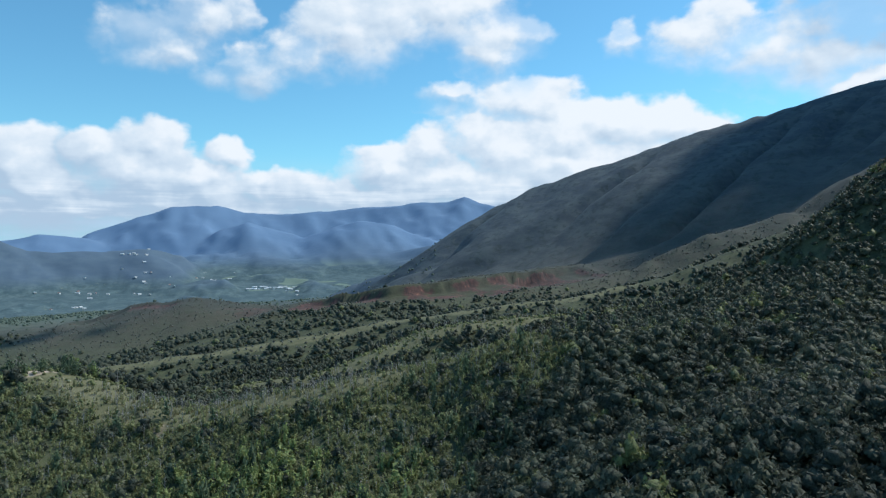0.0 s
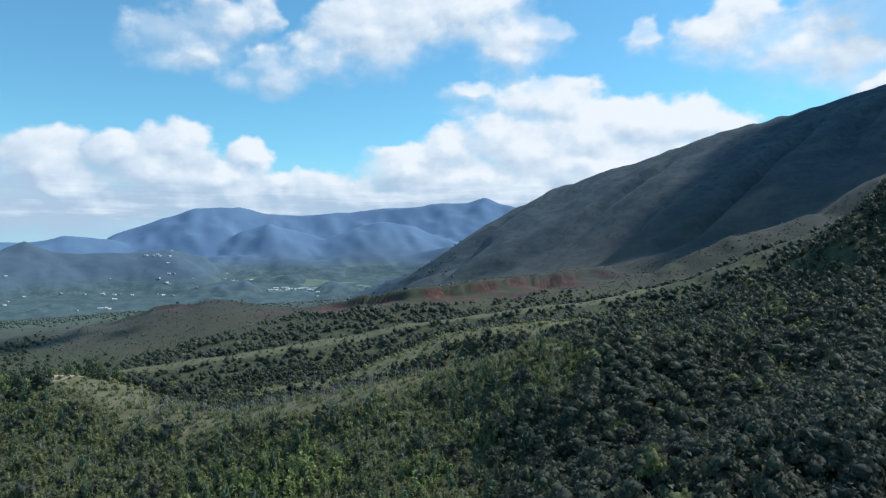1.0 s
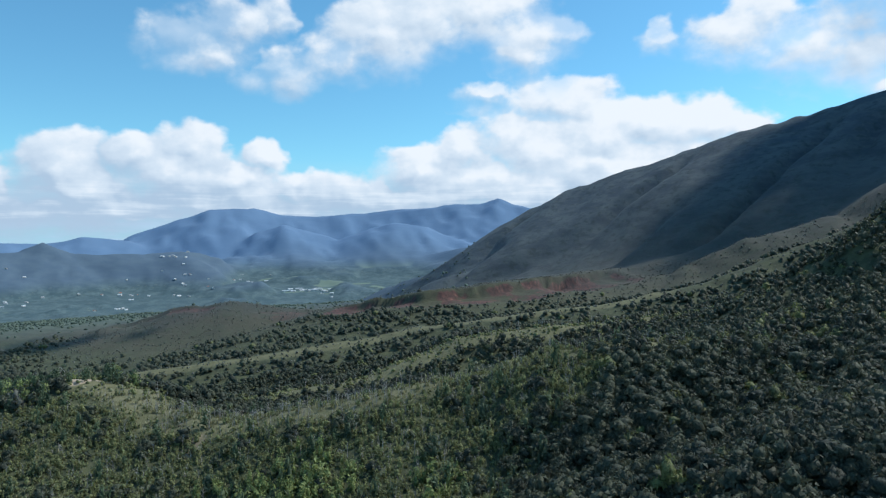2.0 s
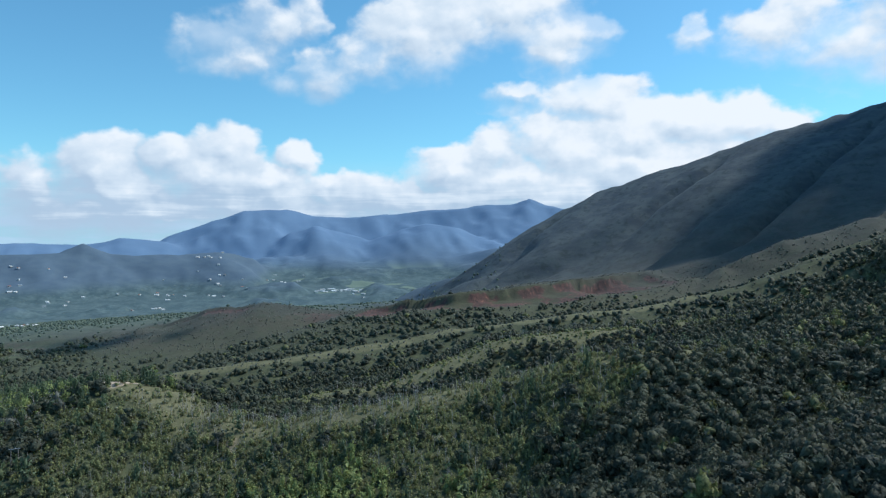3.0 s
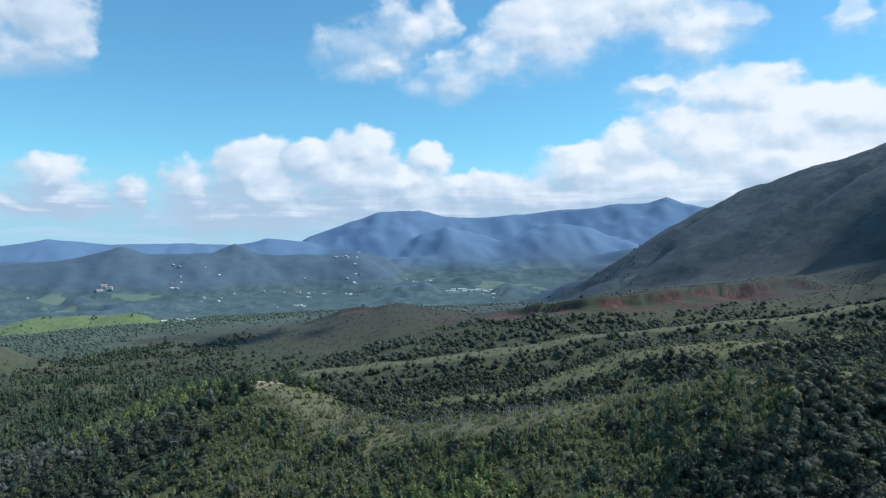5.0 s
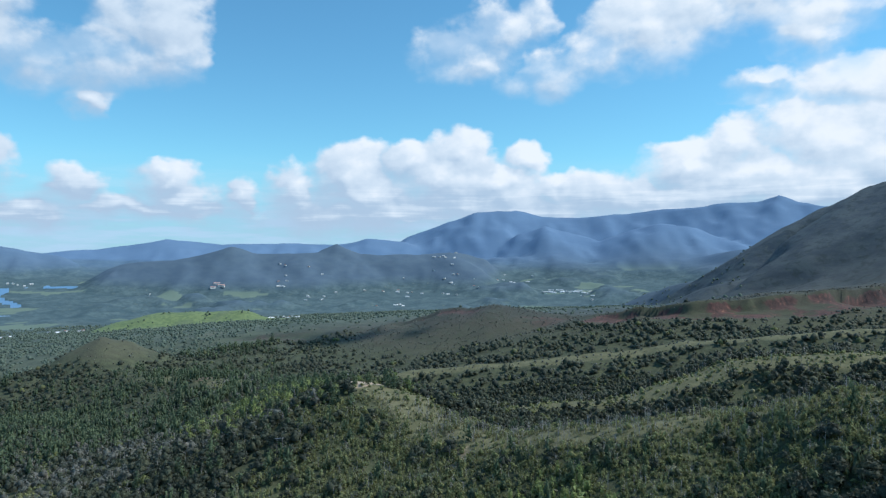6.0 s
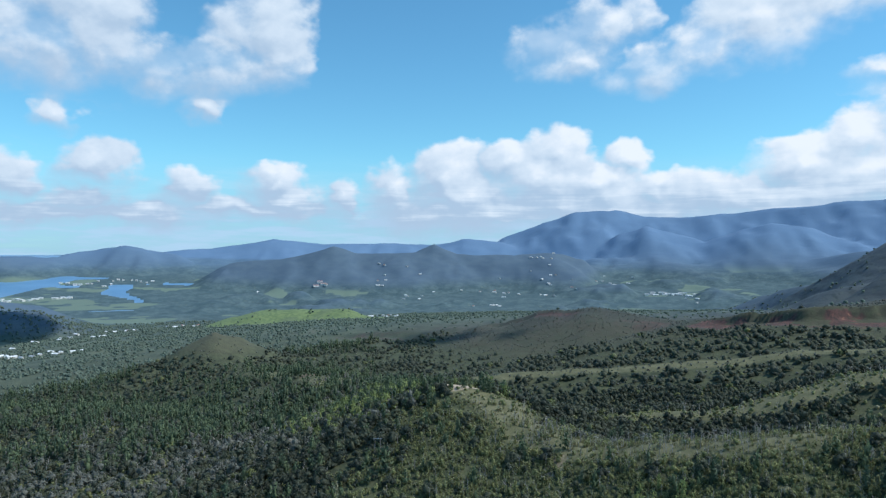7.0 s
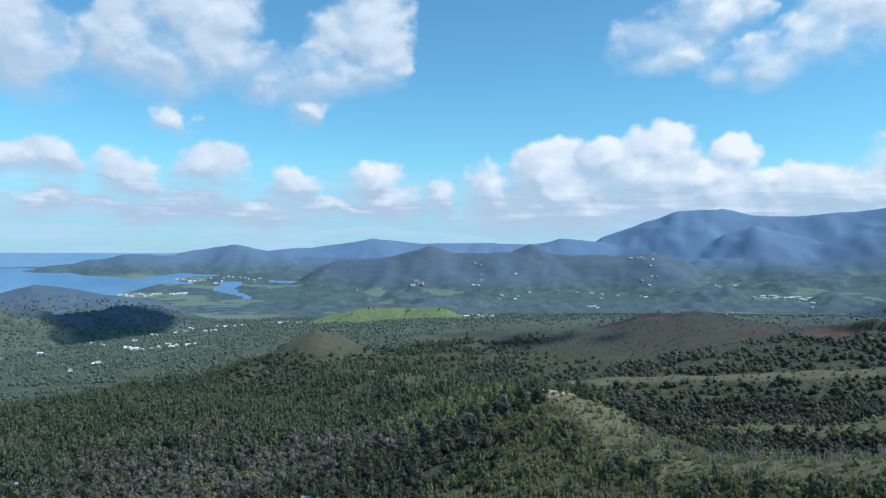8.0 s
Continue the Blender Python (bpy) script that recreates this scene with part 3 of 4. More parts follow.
def lump(radius, rough, levels=1):
    """A rough closed core for a crown."""
    bm = bmesh.new()
    if levels:
        bmesh.ops.create_icosphere(bm, subdivisions=levels, radius=1)
    else:
        bmesh.ops.create_cone(bm, cap_ends=True, segments=4, radius1=1, radius2=0.45, depth=1.3)
        bmesh.ops.triangulate(bm, faces=bm.faces)
    v = np.array([p.co for p in bm.verts])
    f = np.array([[q.index for q in p.verts] for p in bm.faces])
    bm.free()
    v = v * (1 + rng.normal(0, rough, (len(v), 1)))
    return v * np.array(radius), f


def dome(seg, rings, rough):
    """A rough closed-topped dome of leaves, open below."""
    v = []
    for j in range(rings):
        e = -0.55 + (1.25 + 0.55) * j / rings
        a = (np.arange(seg) + 0.5 * (j % 2)) * 2 * math.pi / seg
        v.append(np.stack([np.cos(a) * math.cos(e), np.sin(a) * math.cos(e), np.full(seg, math.sin(e))], 1))
    v = np.concatenate(v + [np.array([[0, 0, 1.0]])])
    v = v * (1 + rng.normal(0, rough, (len(v), 1)))
    i = np.arange(seg)
    n = (i + 1) % seg
    f = []
    for j in range(rings - 1):
        b = j * seg
        f += [np.stack([b + i, b + n, b + seg + i], 1), np.stack([b + n, b + seg + n, b + seg + i], 1)]
    b = (rings - 1) * seg
    f.append(np.stack([b + i, b + n, np.full(seg, rings * seg)], 1))
    return v, np.concatenate(f)


def broad_crown(sprays, clumps=5, seg=5, rings=2, leaf=0.06):
    """Unit crown, about one wide and 0.7 high: uneven leafy domes at several heights with gaps between, fringed with leaf sprays."""
    parts = []
    lean = rng.uniform(-0.08, 0.08, 2)
    for i in range(clumps):
        a = i * 2.4 + rng.uniform(0, 0.8)
        q = 0.40 * math.sqrt(i / clumps) * rng.uniform(0.75, 1.2)
        size = rng.uniform(0.19, 0.33) if clumps > 2 else 0.33 if clumps == 2 else 0.46
        rad = size * np.array([1.0, rng.uniform(0.75, 1.1), rng.uniform(0.7, 1.0)])
        off = np.array([math.cos(a) * q + lean[0], math.sin(a) * q + lean[1], 0.52 - 0.75 * q + rng.uniform(-0.1, 0.08) - (0.2 if clumps == 1 else 0)])
        v, f = dome(seg, rings, 0.25)
        parts.append((v * rad * (0.85 if sprays > 9 else 1.0) + off, f))
        m = sprays // clumps
        if m:
            d = rng.normal(0, 1, (m, 3))
            d[:, 2] = np.abs(d[:, 2]) - 0.2
            d /= np.linalg.norm(d, axis=1)[:, None]
            parts.append(sprays_at(off + d * rad * rng.uniform(0.85, 1.2, (m, 1)), d, leaf))
    return merge(parts)


def pine_crown(sprays, sides=5, wide=1.0):
    """Unit conifer, one high: a rounded tapering head of ragged, drooping boughs with gaps."""
    parts = []
    for z, r, tall in ((0.34, 0.10, 0.26), (0.62, 0.075, 0.24)):
        v, f = lump((wide * r, wide * r, tall), 0.25, 0 if sides < 6 else 1)
        parts.append((v + np.array([rng.normal(0, 0.02), rng.normal(0, 0.02), z]), f))
    t = rng.uniform(0, 1, sprays) ** 0.7
    z = 1.0 - 0.9 * t
    a = rng.uniform(0, 2 * math.pi, sprays)
    r = wide * 0.165 * np.sin(np.pi * np.clip(0.06 + 0.72 * t, 0, 1)) * rng.uniform(0.45, 1.35, sprays)
    d = np.stack([np.cos(a), np.sin(a), np.full(sprays, 0.5)], 1)
    parts.append(sprays_at(np.stack([np.cos(a) * r, np.sin(a) * r, z], 1), d, 0.075, 0.7))
    return merge(parts)


def shrub_crown(sprays, wide):
    """Unit upright shrub: a loose bundle of rising leafy shoots of uneven height, no solid heart."""
    parts = []
    n = 4
    each = sprays // n
    for i in range(n):
        a, q = rng.uniform(0, 6.28), rng.uniform(0.05, 0.32) * wide
        tip = np.array([math.cos(a) * q, math.sin(a) * q, rng.uniform(0.6, 1.05)])
        t = rng.uniform(0.15, 1.0, each)[:, None]
        c = tip * np.concatenate([t, t, t], 1) * np.array([1.3, 1.3, 1.0]) + rng.normal(0, 0.07, (each, 3)) * np.array([wide, wide, 0.6])
        c[:, 2] = np.abs(c[:, 2])
        d = np.concatenate([c[:, :2], np.full((each, 1), 0.5)], 1)
        parts.append(sprays_at(c, d / np.linalg.norm(d, axis=1)[:, None], 0.14, -0.9))
    v, f = lump((0.2 * wide, 0.2 * wide, 0.3), 0.3, 0)
    parts.append((v + np.array([0, 0, 0.25]), f))
    return merge(parts)


def dead_stem():
    """Unit bare grey tree: a leaning stem and a few bare limbs."""
    lean = rng.uniform(-0.08, 0.08, 2)
    parts = [prism((0, 0, -0.05), (lean[0], lean[1], 1.0), 0.022, 0.008, 3)]
    for i in range(5):
        z = rng.uniform(0.4, 0.9)
        a = rng.uniform(0, 6.28)
        s = rng.uniform(0.12, 0.3)
        base = np.array([lean[0] * z, lean[1] * z, z])
        parts.append(prism(base, base + np.array([math.cos(a) * s, math.sin(a) * s, s * 0.9]), 0.011, 0.004, 3))
    return merge(parts)


def grass_tuft():
    n = 7
    a = rng.uniform(0, 6.28, n)
    base = np.stack([np.cos(a), np.sin(a), 0 * a], 1) * rng.uniform(0, 0.5, (n, 1))
    side = np.stack([-np.sin(a), np.cos(a), 0 * a], 1) * 0.16
    tip = base * 1.9 + np.array([0, 0, 1.0]) * rng.uniform(0.6, 1.0, (n, 1))
    v = np.stack([base - side, base + side, tip], 1).reshape(-1, 3)
    return v, np.arange(3 * n).reshape(n, 3)


def scatter(name, shapes, places, sizes, mats, label, category, squash=None):
    """ONE object of many plants: each place takes one of the shapes, turned and sized."""
    vs, fs, ts, at = [], [], [], 0
    pick = rng.integers(0, len(shapes), len(places))
    for s, (v, f) in enumerate(shapes):
        p, q = places[pick == s], sizes[pick == s]
        n = len(p)
        if not n:
            continue
        a = rng.uniform(0, 2 * math.pi, n)
        c, d = np.cos(a)[:, None], np.sin(a)[:, None]
        tall = rng.uniform(0.8, 1.25, n)[:, None] if squash is None else squash[pick == s][:, None]
        x = v[None, :, 0] * c - v[None, :, 1] * d
        y = v[None, :, 0] * d + v[None, :, 1] * c
        z = np.broadcast_to(v[None, :, 2], x.shape) * tall
        w = np.stack([x, y, z], -1) * q[:, None, None] + p[:, None, :]
        vs.append(w.reshape(-1, 3))
        fs.append((f[None] + (np.arange(n) * len(v))[:, None, None] + at).reshape(-1, 3))
        shade = np.clip(0.45 + 0.75 * fbm(p[:, 0], p[:, 1], 55.0, 3, 87) + rng.normal(0, 0.27, n), 0, 0.92)
        shade[rng.uniform(0, 1, n) < 0.025] = 0.98
        ts.append(np.repeat(shade, len(v)))
        at += n * len(v)
    faces = np.concatenate(fs)
    me = mesh_from(name, np.concatenate(vs), faces, mats, np.concatenate(ts))
    me.polygons.foreach_set("use_smooth", np.ones(len(faces), bool))
    return tagged(new(name, me), label, category, kind="stuff")


def spots(n, r0, r1, t0=-76.0, t1=38.0):
    """Random places on the land in a sector, even by area."""
    r = np.sqrt(rng.uniform(r0 * r0, r1 * r1, n))
    a = np.radians(rng.uniform(t0, t1, n))
    x, y = np.sin(a) * r, np.cos(a) * r
    z, line, cut, wander = relief(x, y)
    return dict(p=np.stack([x, y, z - 0.15], 1), r=r, turn=np.degrees(a), line=line, cut=cut, wander=wander, patch=fbm(x, y, 38.0, 3, 61), n=n)


def keep(s, chance):
    m = rng.uniform(0, 1, s["n"]) < chance
    return {key: (value[m] if isinstance(value, np.ndarray) else value) for key, value in s.items()} | {"n": int(m.sum())}


BROADS = [broad_crown(88, 4, 4, 2, 0.085) for i in range(14)]
BROADS_MID = [broad_crown(20, 2, 4, 2, 0.13) for i in range(10)]
BROADS_FAR = [broad_crown(3, 1, 4, 2, 0.18) for i in range(8)]
PINES = [pine_crown(64, 5, rng.uniform(0.9, 1.7)) for i in range(8)]
PINES_MID = [pine_crown(26, 5, rng.uniform(1.0, 1.8)) for i in range(6)]
SAPLINGS = [shrub_crown(16, rng.uniform(0.8, 1.5)) for i in range(10)]
FEATHERS = [shrub_crown(32, rng.uniform(0.7, 1.3)) for i in range(10)]
STEMS = [dead_stem() for i in range(6)]
TUFTS = [grass_tuft() for i in range(5)]


def pine_share(s):
    """Where conifers stand: the knoll's west side and the spur behind it."""
    x, y = s["p"][:, 0], s["p"][:, 1]
    west = smooth(-31.5 - s["turn"], 0, 4) * smooth(s["r"] + 60 * s["patch"], 470, 560)
    west = west * smooth(np.hypot(x + 880, y - 750), 90, 170)
    return west * smooth(s["patch"] + 0.35, 0.0, 0.4)


def bare_at(s):
    bare = np.zeros(s["n"])
    for bx, by, br in ((-215, 368, 10), (-533, 576, 8)):
        bare = np.maximum(bare, 1 - smooth(np.hypot(s["p"][:, 0] - bx, s["p"][:, 1] - by), br * 0.8, br * 1.2))
    return bare


def near_cover(s):
    """Shares of the ground: grassy crest, conifers, tall eastern forest, open scrub."""
    grassy = (1 - smooth(s["line"] + 12 * s["wander"] + 10 * s["patch"], 8, 22)) * (1 - smooth(s["turn"], 13, 18))
    pine = pine_share(s)
    east = smooth(s["turn"] + 0.16 * (300 - s["r"]) + 12 * s["patch"], 4, 14)
    west = smooth(-34 - s["turn"] + 8 * s["patch"], -2, 5)
    free = 1 - bare_at(s)
    return grassy * free, pine * free, east * free, west * free, free


def plant():
    near = spots(17500, 185, 400)
    grassy, pine, east, west, free = near_cover(near)
    tall = np.maximum(east, 0.8 * west)
    b = keep(near, (1 - grassy) * (1 - pine) * free * (0.07 + 0.59 * tall))
    scatter("broadleaf_forest", BROADS, b["p"], (4.2 + 8.0 * rng.uniform(0, 1, b["n"]) ** 1.7) * (0.7 + 0.3 * smooth(b["turn"], 0, 10)), [M_BROAD], "dense dark green broadleaf forest on the gully sides", "forest")
    s = keep(near, (1 - 0.8 * grassy) * free * (1 - tall))
    scatter("scrub", FEATHERS + BROADS_MID[:3], s["p"], rng.uniform(1.8, 4.2, s["n"]), [M_SCRUB], "feathery olive and grey-green scrub covering the hillside", "shrubs")
    p = keep(near, free * np.maximum(pine * 0.5, 0.03 * (1 - east)) * (1 - 0.9 * grassy))
    scatter("pine_forest", PINES, p["p"], rng.uniform(6.0, 12.0, p["n"]), [M_PINE], "green conifers on the flank of the knoll", "forest")
    front = spots(11000, 245, 400, -37, 12)
    fg, fp, fe, fw, ff = near_cover(front)
    q = keep(front, ff * (1 - fe) * (1 - fg))
    scatter("low_scrub", SAPLINGS, q["p"], rng.uniform(1.1, 2.8, q["n"]), [M_SCRUB], "knee to head high yellow-green scrub between the bushes", "shrubs")
    foot = smooth(near["turn"], -26, -18) * (1 - smooth(near["turn"], -1, 4)) * (1 - smooth(near["r"], 285, 315)) * smooth(near["patch"] + 0.3, 0, 0.3)
    y = keep(near, foot * free * 0.95)
    scatter("young_pines", FEATHERS[:4] + PINES, y["p"], rng.uniform(3.5, 8.0, y["n"]), [M_YOUNG], "bright yellow-green young conifers at the foot of the slope", "conifers")
    g = keep(near, np.maximum(grassy * 0.9, 0.16 * (1 - tall)) * free)
    scatter("dry_grass", TUFTS, g["p"], rng.uniform(1.2, 2.6, g["n"]), [M_STRAW], "pale dry grass along the ridge crests", "grass")
    d = keep(near, (0.13 + 0.22 * grassy) * free * (1 - 0.85 * east))
    scatter("dead_trees", STEMS, d["p"], rng.uniform(3.0, 6.5, d["n"]), [M_GREY], "bare grey dead trees scattered over the slope", "dead trees")

    mid = spots(30000, 400, 720)
    grassy, pine, east, west, free = near_cover(mid)
    tall = np.maximum(smooth(mid["line"] + 14 * mid["patch"], 8, 22) * smooth(mid["patch"] + 0.5, -0.1, 0.2), np.maximum(west, smooth(mid["turn"], 15, 20)))
    clear = west * smooth(fbm(mid["p"][:, 0], mid["p"][:, 1], 75.0, 3, 71), 0.02, 0.25)
    b = keep(mid, (1 - grassy) * (1 - 0.6 * pine) * (1 - 0.75 * clear) * free * tall * (0.74 - 0.22 * west))
    scatter("broadleaf_wood", BROADS_MID, b["p"], 3.2 + 5.5 * rng.uniform(0, 1, b["n"]) ** 1.4, [M_BROAD], "dark green trees filling the gullies between grassy spurs", "forest")
    s = keep(mid, free * np.maximum(1 - 0.6 * tall, clear) * (0.85 - 0.25 * grassy))
    scatter("hillside_scrub", BROADS_FAR, s["p"], rng.uniform(1.4, 3.6, s["n"]), [M_SCRUB], "low grey-green scrub on the spurs", "shrubs")
    p = keep(mid, free * pine * 0.36 * (1 - 0.6 * clear))
    scatter("pine_wood", PINES_MID, p["p"], 6 + 10.0 * rng.uniform(0, 1, p["n"]) ** 1.3, [M_PINE], "conifer wood along the western spur", "forest")
    knoll = 1 - smooth(np.hypot(mid["p"][:, 0] + 275, mid["p"][:, 1] - 385), 35, 95)
    k = keep(mid, free * knoll * (1 - grassy) * 0.6)
    scatter("knoll_pines", PINES, k["p"], rng.uniform(5.0, 10.0, k["n"]), [M_YOUNG], "bright green feathery conifers beside the bare knoll", "conifers")
    d = keep(mid, free * np.maximum(west * 0.12, grassy * 0.16))
    scatter("grey_trees", STEMS, d["p"], rng.uniform(4.0, 8.0, d["n"]), [M_GREY], "bare grey stems along the crests and among the conifers", "dead trees")

    w = keep(mid, free * west * 0.22 * smooth(mid["patch"] + 0.25, 0, 0.3))
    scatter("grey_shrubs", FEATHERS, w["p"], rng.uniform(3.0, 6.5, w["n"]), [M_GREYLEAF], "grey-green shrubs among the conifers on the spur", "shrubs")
    c = keep(mid, free * west * (1 - smooth(mid["r"], 520, 620)) * 0.25)
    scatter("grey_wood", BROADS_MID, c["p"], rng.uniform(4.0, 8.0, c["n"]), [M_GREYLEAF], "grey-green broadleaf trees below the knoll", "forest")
    far = spots(30000, 720, 1250)
    grassy = 1 - smooth(far["line"] + 14 * far["wander"], 3, 18)
    low_land = 1 - smooth(far["p"][:, 2], -180, -140)
    pine = pine_share(far) * smooth(-far["turn"], 36, 40)
    wood = np.maximum(smooth(far["line"], 10, 28) * smooth(far["patch"] + 0.3, -0.1, 0.25), np.maximum(low_land, smooth(-far["turn"], 50, 54)))
    knob = smooth(far["r"], 900, 1050) * smooth(far["turn"], -36, -30)
    cone = 1 - smooth(np.hypot(far["p"][:, 0] + 870, far["p"][:, 1] - 755) + 30 * far["patch"], 55, 100)
    open_ = (far["cut"] < 1.5) * (1 - knob) * (1 - cone) * (1 - bare_at(far))
    b = keep(far, (1 - grassy) * (1 - 0.6 * pine) * wood * open_ * 0.7)
    scatter("gully_wood", BROADS_FAR, b["p"], rng.uniform(4, 9, b["n"]), [M_BROAD], "dark trees in the gullies below the bare hills", "forest")
    s = keep(far, 0.36 * (1 - pine) * (far["cut"] < 6) * (1 - 0.6 * cone))
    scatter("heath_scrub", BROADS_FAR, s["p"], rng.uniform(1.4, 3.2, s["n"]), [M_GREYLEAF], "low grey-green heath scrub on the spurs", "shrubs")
    p = keep(far, pine * open_ * 0.36)
    scatter("spur_pines", PINES_MID, p["p"], rng.uniform(8, 15, p["n"]), [M_PINE], "tall conifers along the western spur", "forest")

    plain_ = spots(50000, 1200, 2600, -76, 0)
    flat = 1 - smooth(plain_["p"][:, 2], -195, -130)
    green = 1 - smooth(crest(plain_["p"][:, 0], plain_["p"][:, 1], RIDGES["green"][0]) + 110 * plain_["wander"], 90, 180)
    f = keep(plain_, (0.06 + 0.9 * flat) * (1 - 0.88 * green) * smooth(plain_["patch"] + 0.35, -0.05, 0.3) * (plain_["cut"] < 1))
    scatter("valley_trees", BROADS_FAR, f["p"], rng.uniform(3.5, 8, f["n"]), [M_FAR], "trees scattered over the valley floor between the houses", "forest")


plant()


# ---- clouds overhead, that shade parts of the land ----
M_CLOUD = material("cloud_vapour", plain((0.86, 0.87, 0.88), 0.06, 120.0), 1.0, sheer=0.45)


def make_cloud(ground_at, length, size, seed):
    """A flat-bottomed heap of billows on the sun's way to a place on the land."""
    local = np.random.default_rng(seed)
    centre = Vector(ground_at) + SUN_WAY * length
    parts = []
    n = max(6, int(size[0] * size[1] / 9000))
    for i in range(n):
        a, q = local.uniform(0, 2 * math.pi), math.sqrt(local.uniform(0, 1))
        rad = local.uniform(0.28, 0.42) * min(size[:2]) * (1.15 - 0.5 * q)
        v, f = lump((rad, rad, rad * 0.55), 0.05, 3)
        v = v + np.array([math.cos(a) * q * size[0] * 0.66, math.sin(a) * q * size[1] * 0.66, rad * 0.25])
        v[:, 2] = np.maximum(v[:, 2], -size[2] * 0.2 + 0.1 * v[:, 2])
        parts.append((v, f))
    v, f = merge(parts)
    me = mesh_from("cloud", v, f, [M_CLOUD])
    me.polygons.foreach_set("use_smooth", np.ones(len(f), bool))
    ob = tagged(new("cloud", me), "white flat-bottomed cumulus drifting high over the hills", "cloud", kind="structure")
    ob.location = centre
    return ob


make_cloud((1000, 1520, 250), 2600, (480, 440, 120), 1)
make_cloud((580, 1350, 60), 2600, (280, 300, 90), 2)
make_cloud((-2040, 930, -190), 2200, (260, 330, 60), 3)
make_cloud((690, 1260, 110), 2600, (320, 240, 90), 5)
make_cloud((-640, 1010, -150), 2300, (170, 90, 50), 6)

# ---- houses in the valley ----
M_WALL = material("painted_wall", plain((0.72, 0.70, 0.66), 0.12, 1.5), 0.8)
M_TIN = material("white_tin_roof", plain((0.78, 0.79, 0.80), 0.08, 2.0), 0.45)
M_TILE = material("red_tin_roof", plain((0.34, 0.14, 0.10), 0.2, 2.0), 0.6)
M_GREYROOF = material("grey_tin_roof", plain((0.36, 0.38, 0.40), 0.15, 2.0), 0.5)
M_GLASS = material("dark_glass", plain((0.03, 0.04, 0.05), 0.2, 1.0), 0.1)
M_DOOR = material("painted_door", plain((0.25, 0.16, 0.10), 0.2, 0.5), 0.6)
M_PINK = material("pink_roof", plain((0.72, 0.42, 0.36), 0.12, 4.0), 0.7)
M_WOOD = material("weathered_pole", plain((0.24, 0.22, 0.20), 0.3, 0.4), 0.85)
M_STEEL = material("steel", plain((0.45, 0.46, 0.47), 0.15, 0.3), 0.4)


def part(name, bm, mat, parent, label=""):
    """One mesh under a thing or a part."""
    me = bpy.data.meshes.new(name)
    bm.to_mesh(me)
    bm.free()
    me.materials.append(mat)
    ob = new(name, me)
    ob.parent = parent
    return tagged(ob, label) if label else ob


def box(bm, x0, x1, y0, y1, z0, z1, bevel=0.0):
    made = bmesh.ops.create_cube(bm, size=1.0, matrix=Matrix.Translation(((x0 + x1) / 2, (y0 + y1) / 2, (z0 + z1) / 2)) @ Matrix.Diagonal((x1 - x0, y1 - y0, z1 - z0, 1)))
    if bevel:
        edges = list({e for v in made["verts"] for e in v.link_edges})
        bmesh.ops.bevel(bm, geom=edges, offset=bevel, segments=1, affect="EDGES")
    return bm


def gable(bm, length, width, z0, rise, over, thick):
    """A pitched roof with overhang and thickness."""
    w, l = width / 2 + over, length / 2 + over
    drop = rise * over / (width / 2)
    rows = [(-w, z0 - drop), (0, z0 + rise), (w, z0 - drop), (w, z0 - drop - thick), (0, z0 + rise - thick), (-w, z0 - drop - thick)]
    ends = [[bm.verts.new((x, y, z)) for y, z in rows] for x in (-l, l)]
    for i in range(6):
        j = (i + 1) % 6
        bm.faces.new((ends[0][i], ends[0][j], ends[1][j], ends[1][i]))
    for e in ends:
        bm.faces.new((e[0], e[1], e[4], e[5]))
        bm.faces.new((e[1], e[2], e[3], e[4]))
    bmesh.ops.recalc_face_normals(bm, faces=bm.faces)
    return bm


def make_house(roof_mat, roof_label, label, length=12.0, width=8.0):
    house = tagged(new("house"), label, "house", "houses in the valley")
    body = box(bmesh.new(), -length / 2, length / 2, -width / 2, width / 2, -1.5, 3.0)
    for side in (-1, 1):
        x = side * length / 2
        tri = [body.verts.new(p) for p in ((x, -width / 2, 3.0), (x, width / 2, 3.0), (x, 0, 4.7))]
        body.faces.new(tri)
    part("wall", body, M_WALL, house)
    part("roof", gable(bmesh.new(), length, width, 3.05, 1.75, 0.6, 0.12), roof_mat, house, roof_label)
    part("door", box(bmesh.new(), -0.5, 0.5, -width / 2 - 0.06, -width / 2 + 0.02, 0, 2.05, 0.01), M_DOOR, house)
    for x in (-3.6, 3.4):
        part("window", box(bmesh.new(), x - 0.8, x + 0.8, -width / 2 - 0.05, -width / 2 + 0.02, 0.95, 2.1, 0.01), M_GLASS, house)
    return house


def ground_z(x, y):
    z = relief(np.array([float(x)]), np.array([float(y)]))[0]
    return float(z[0])


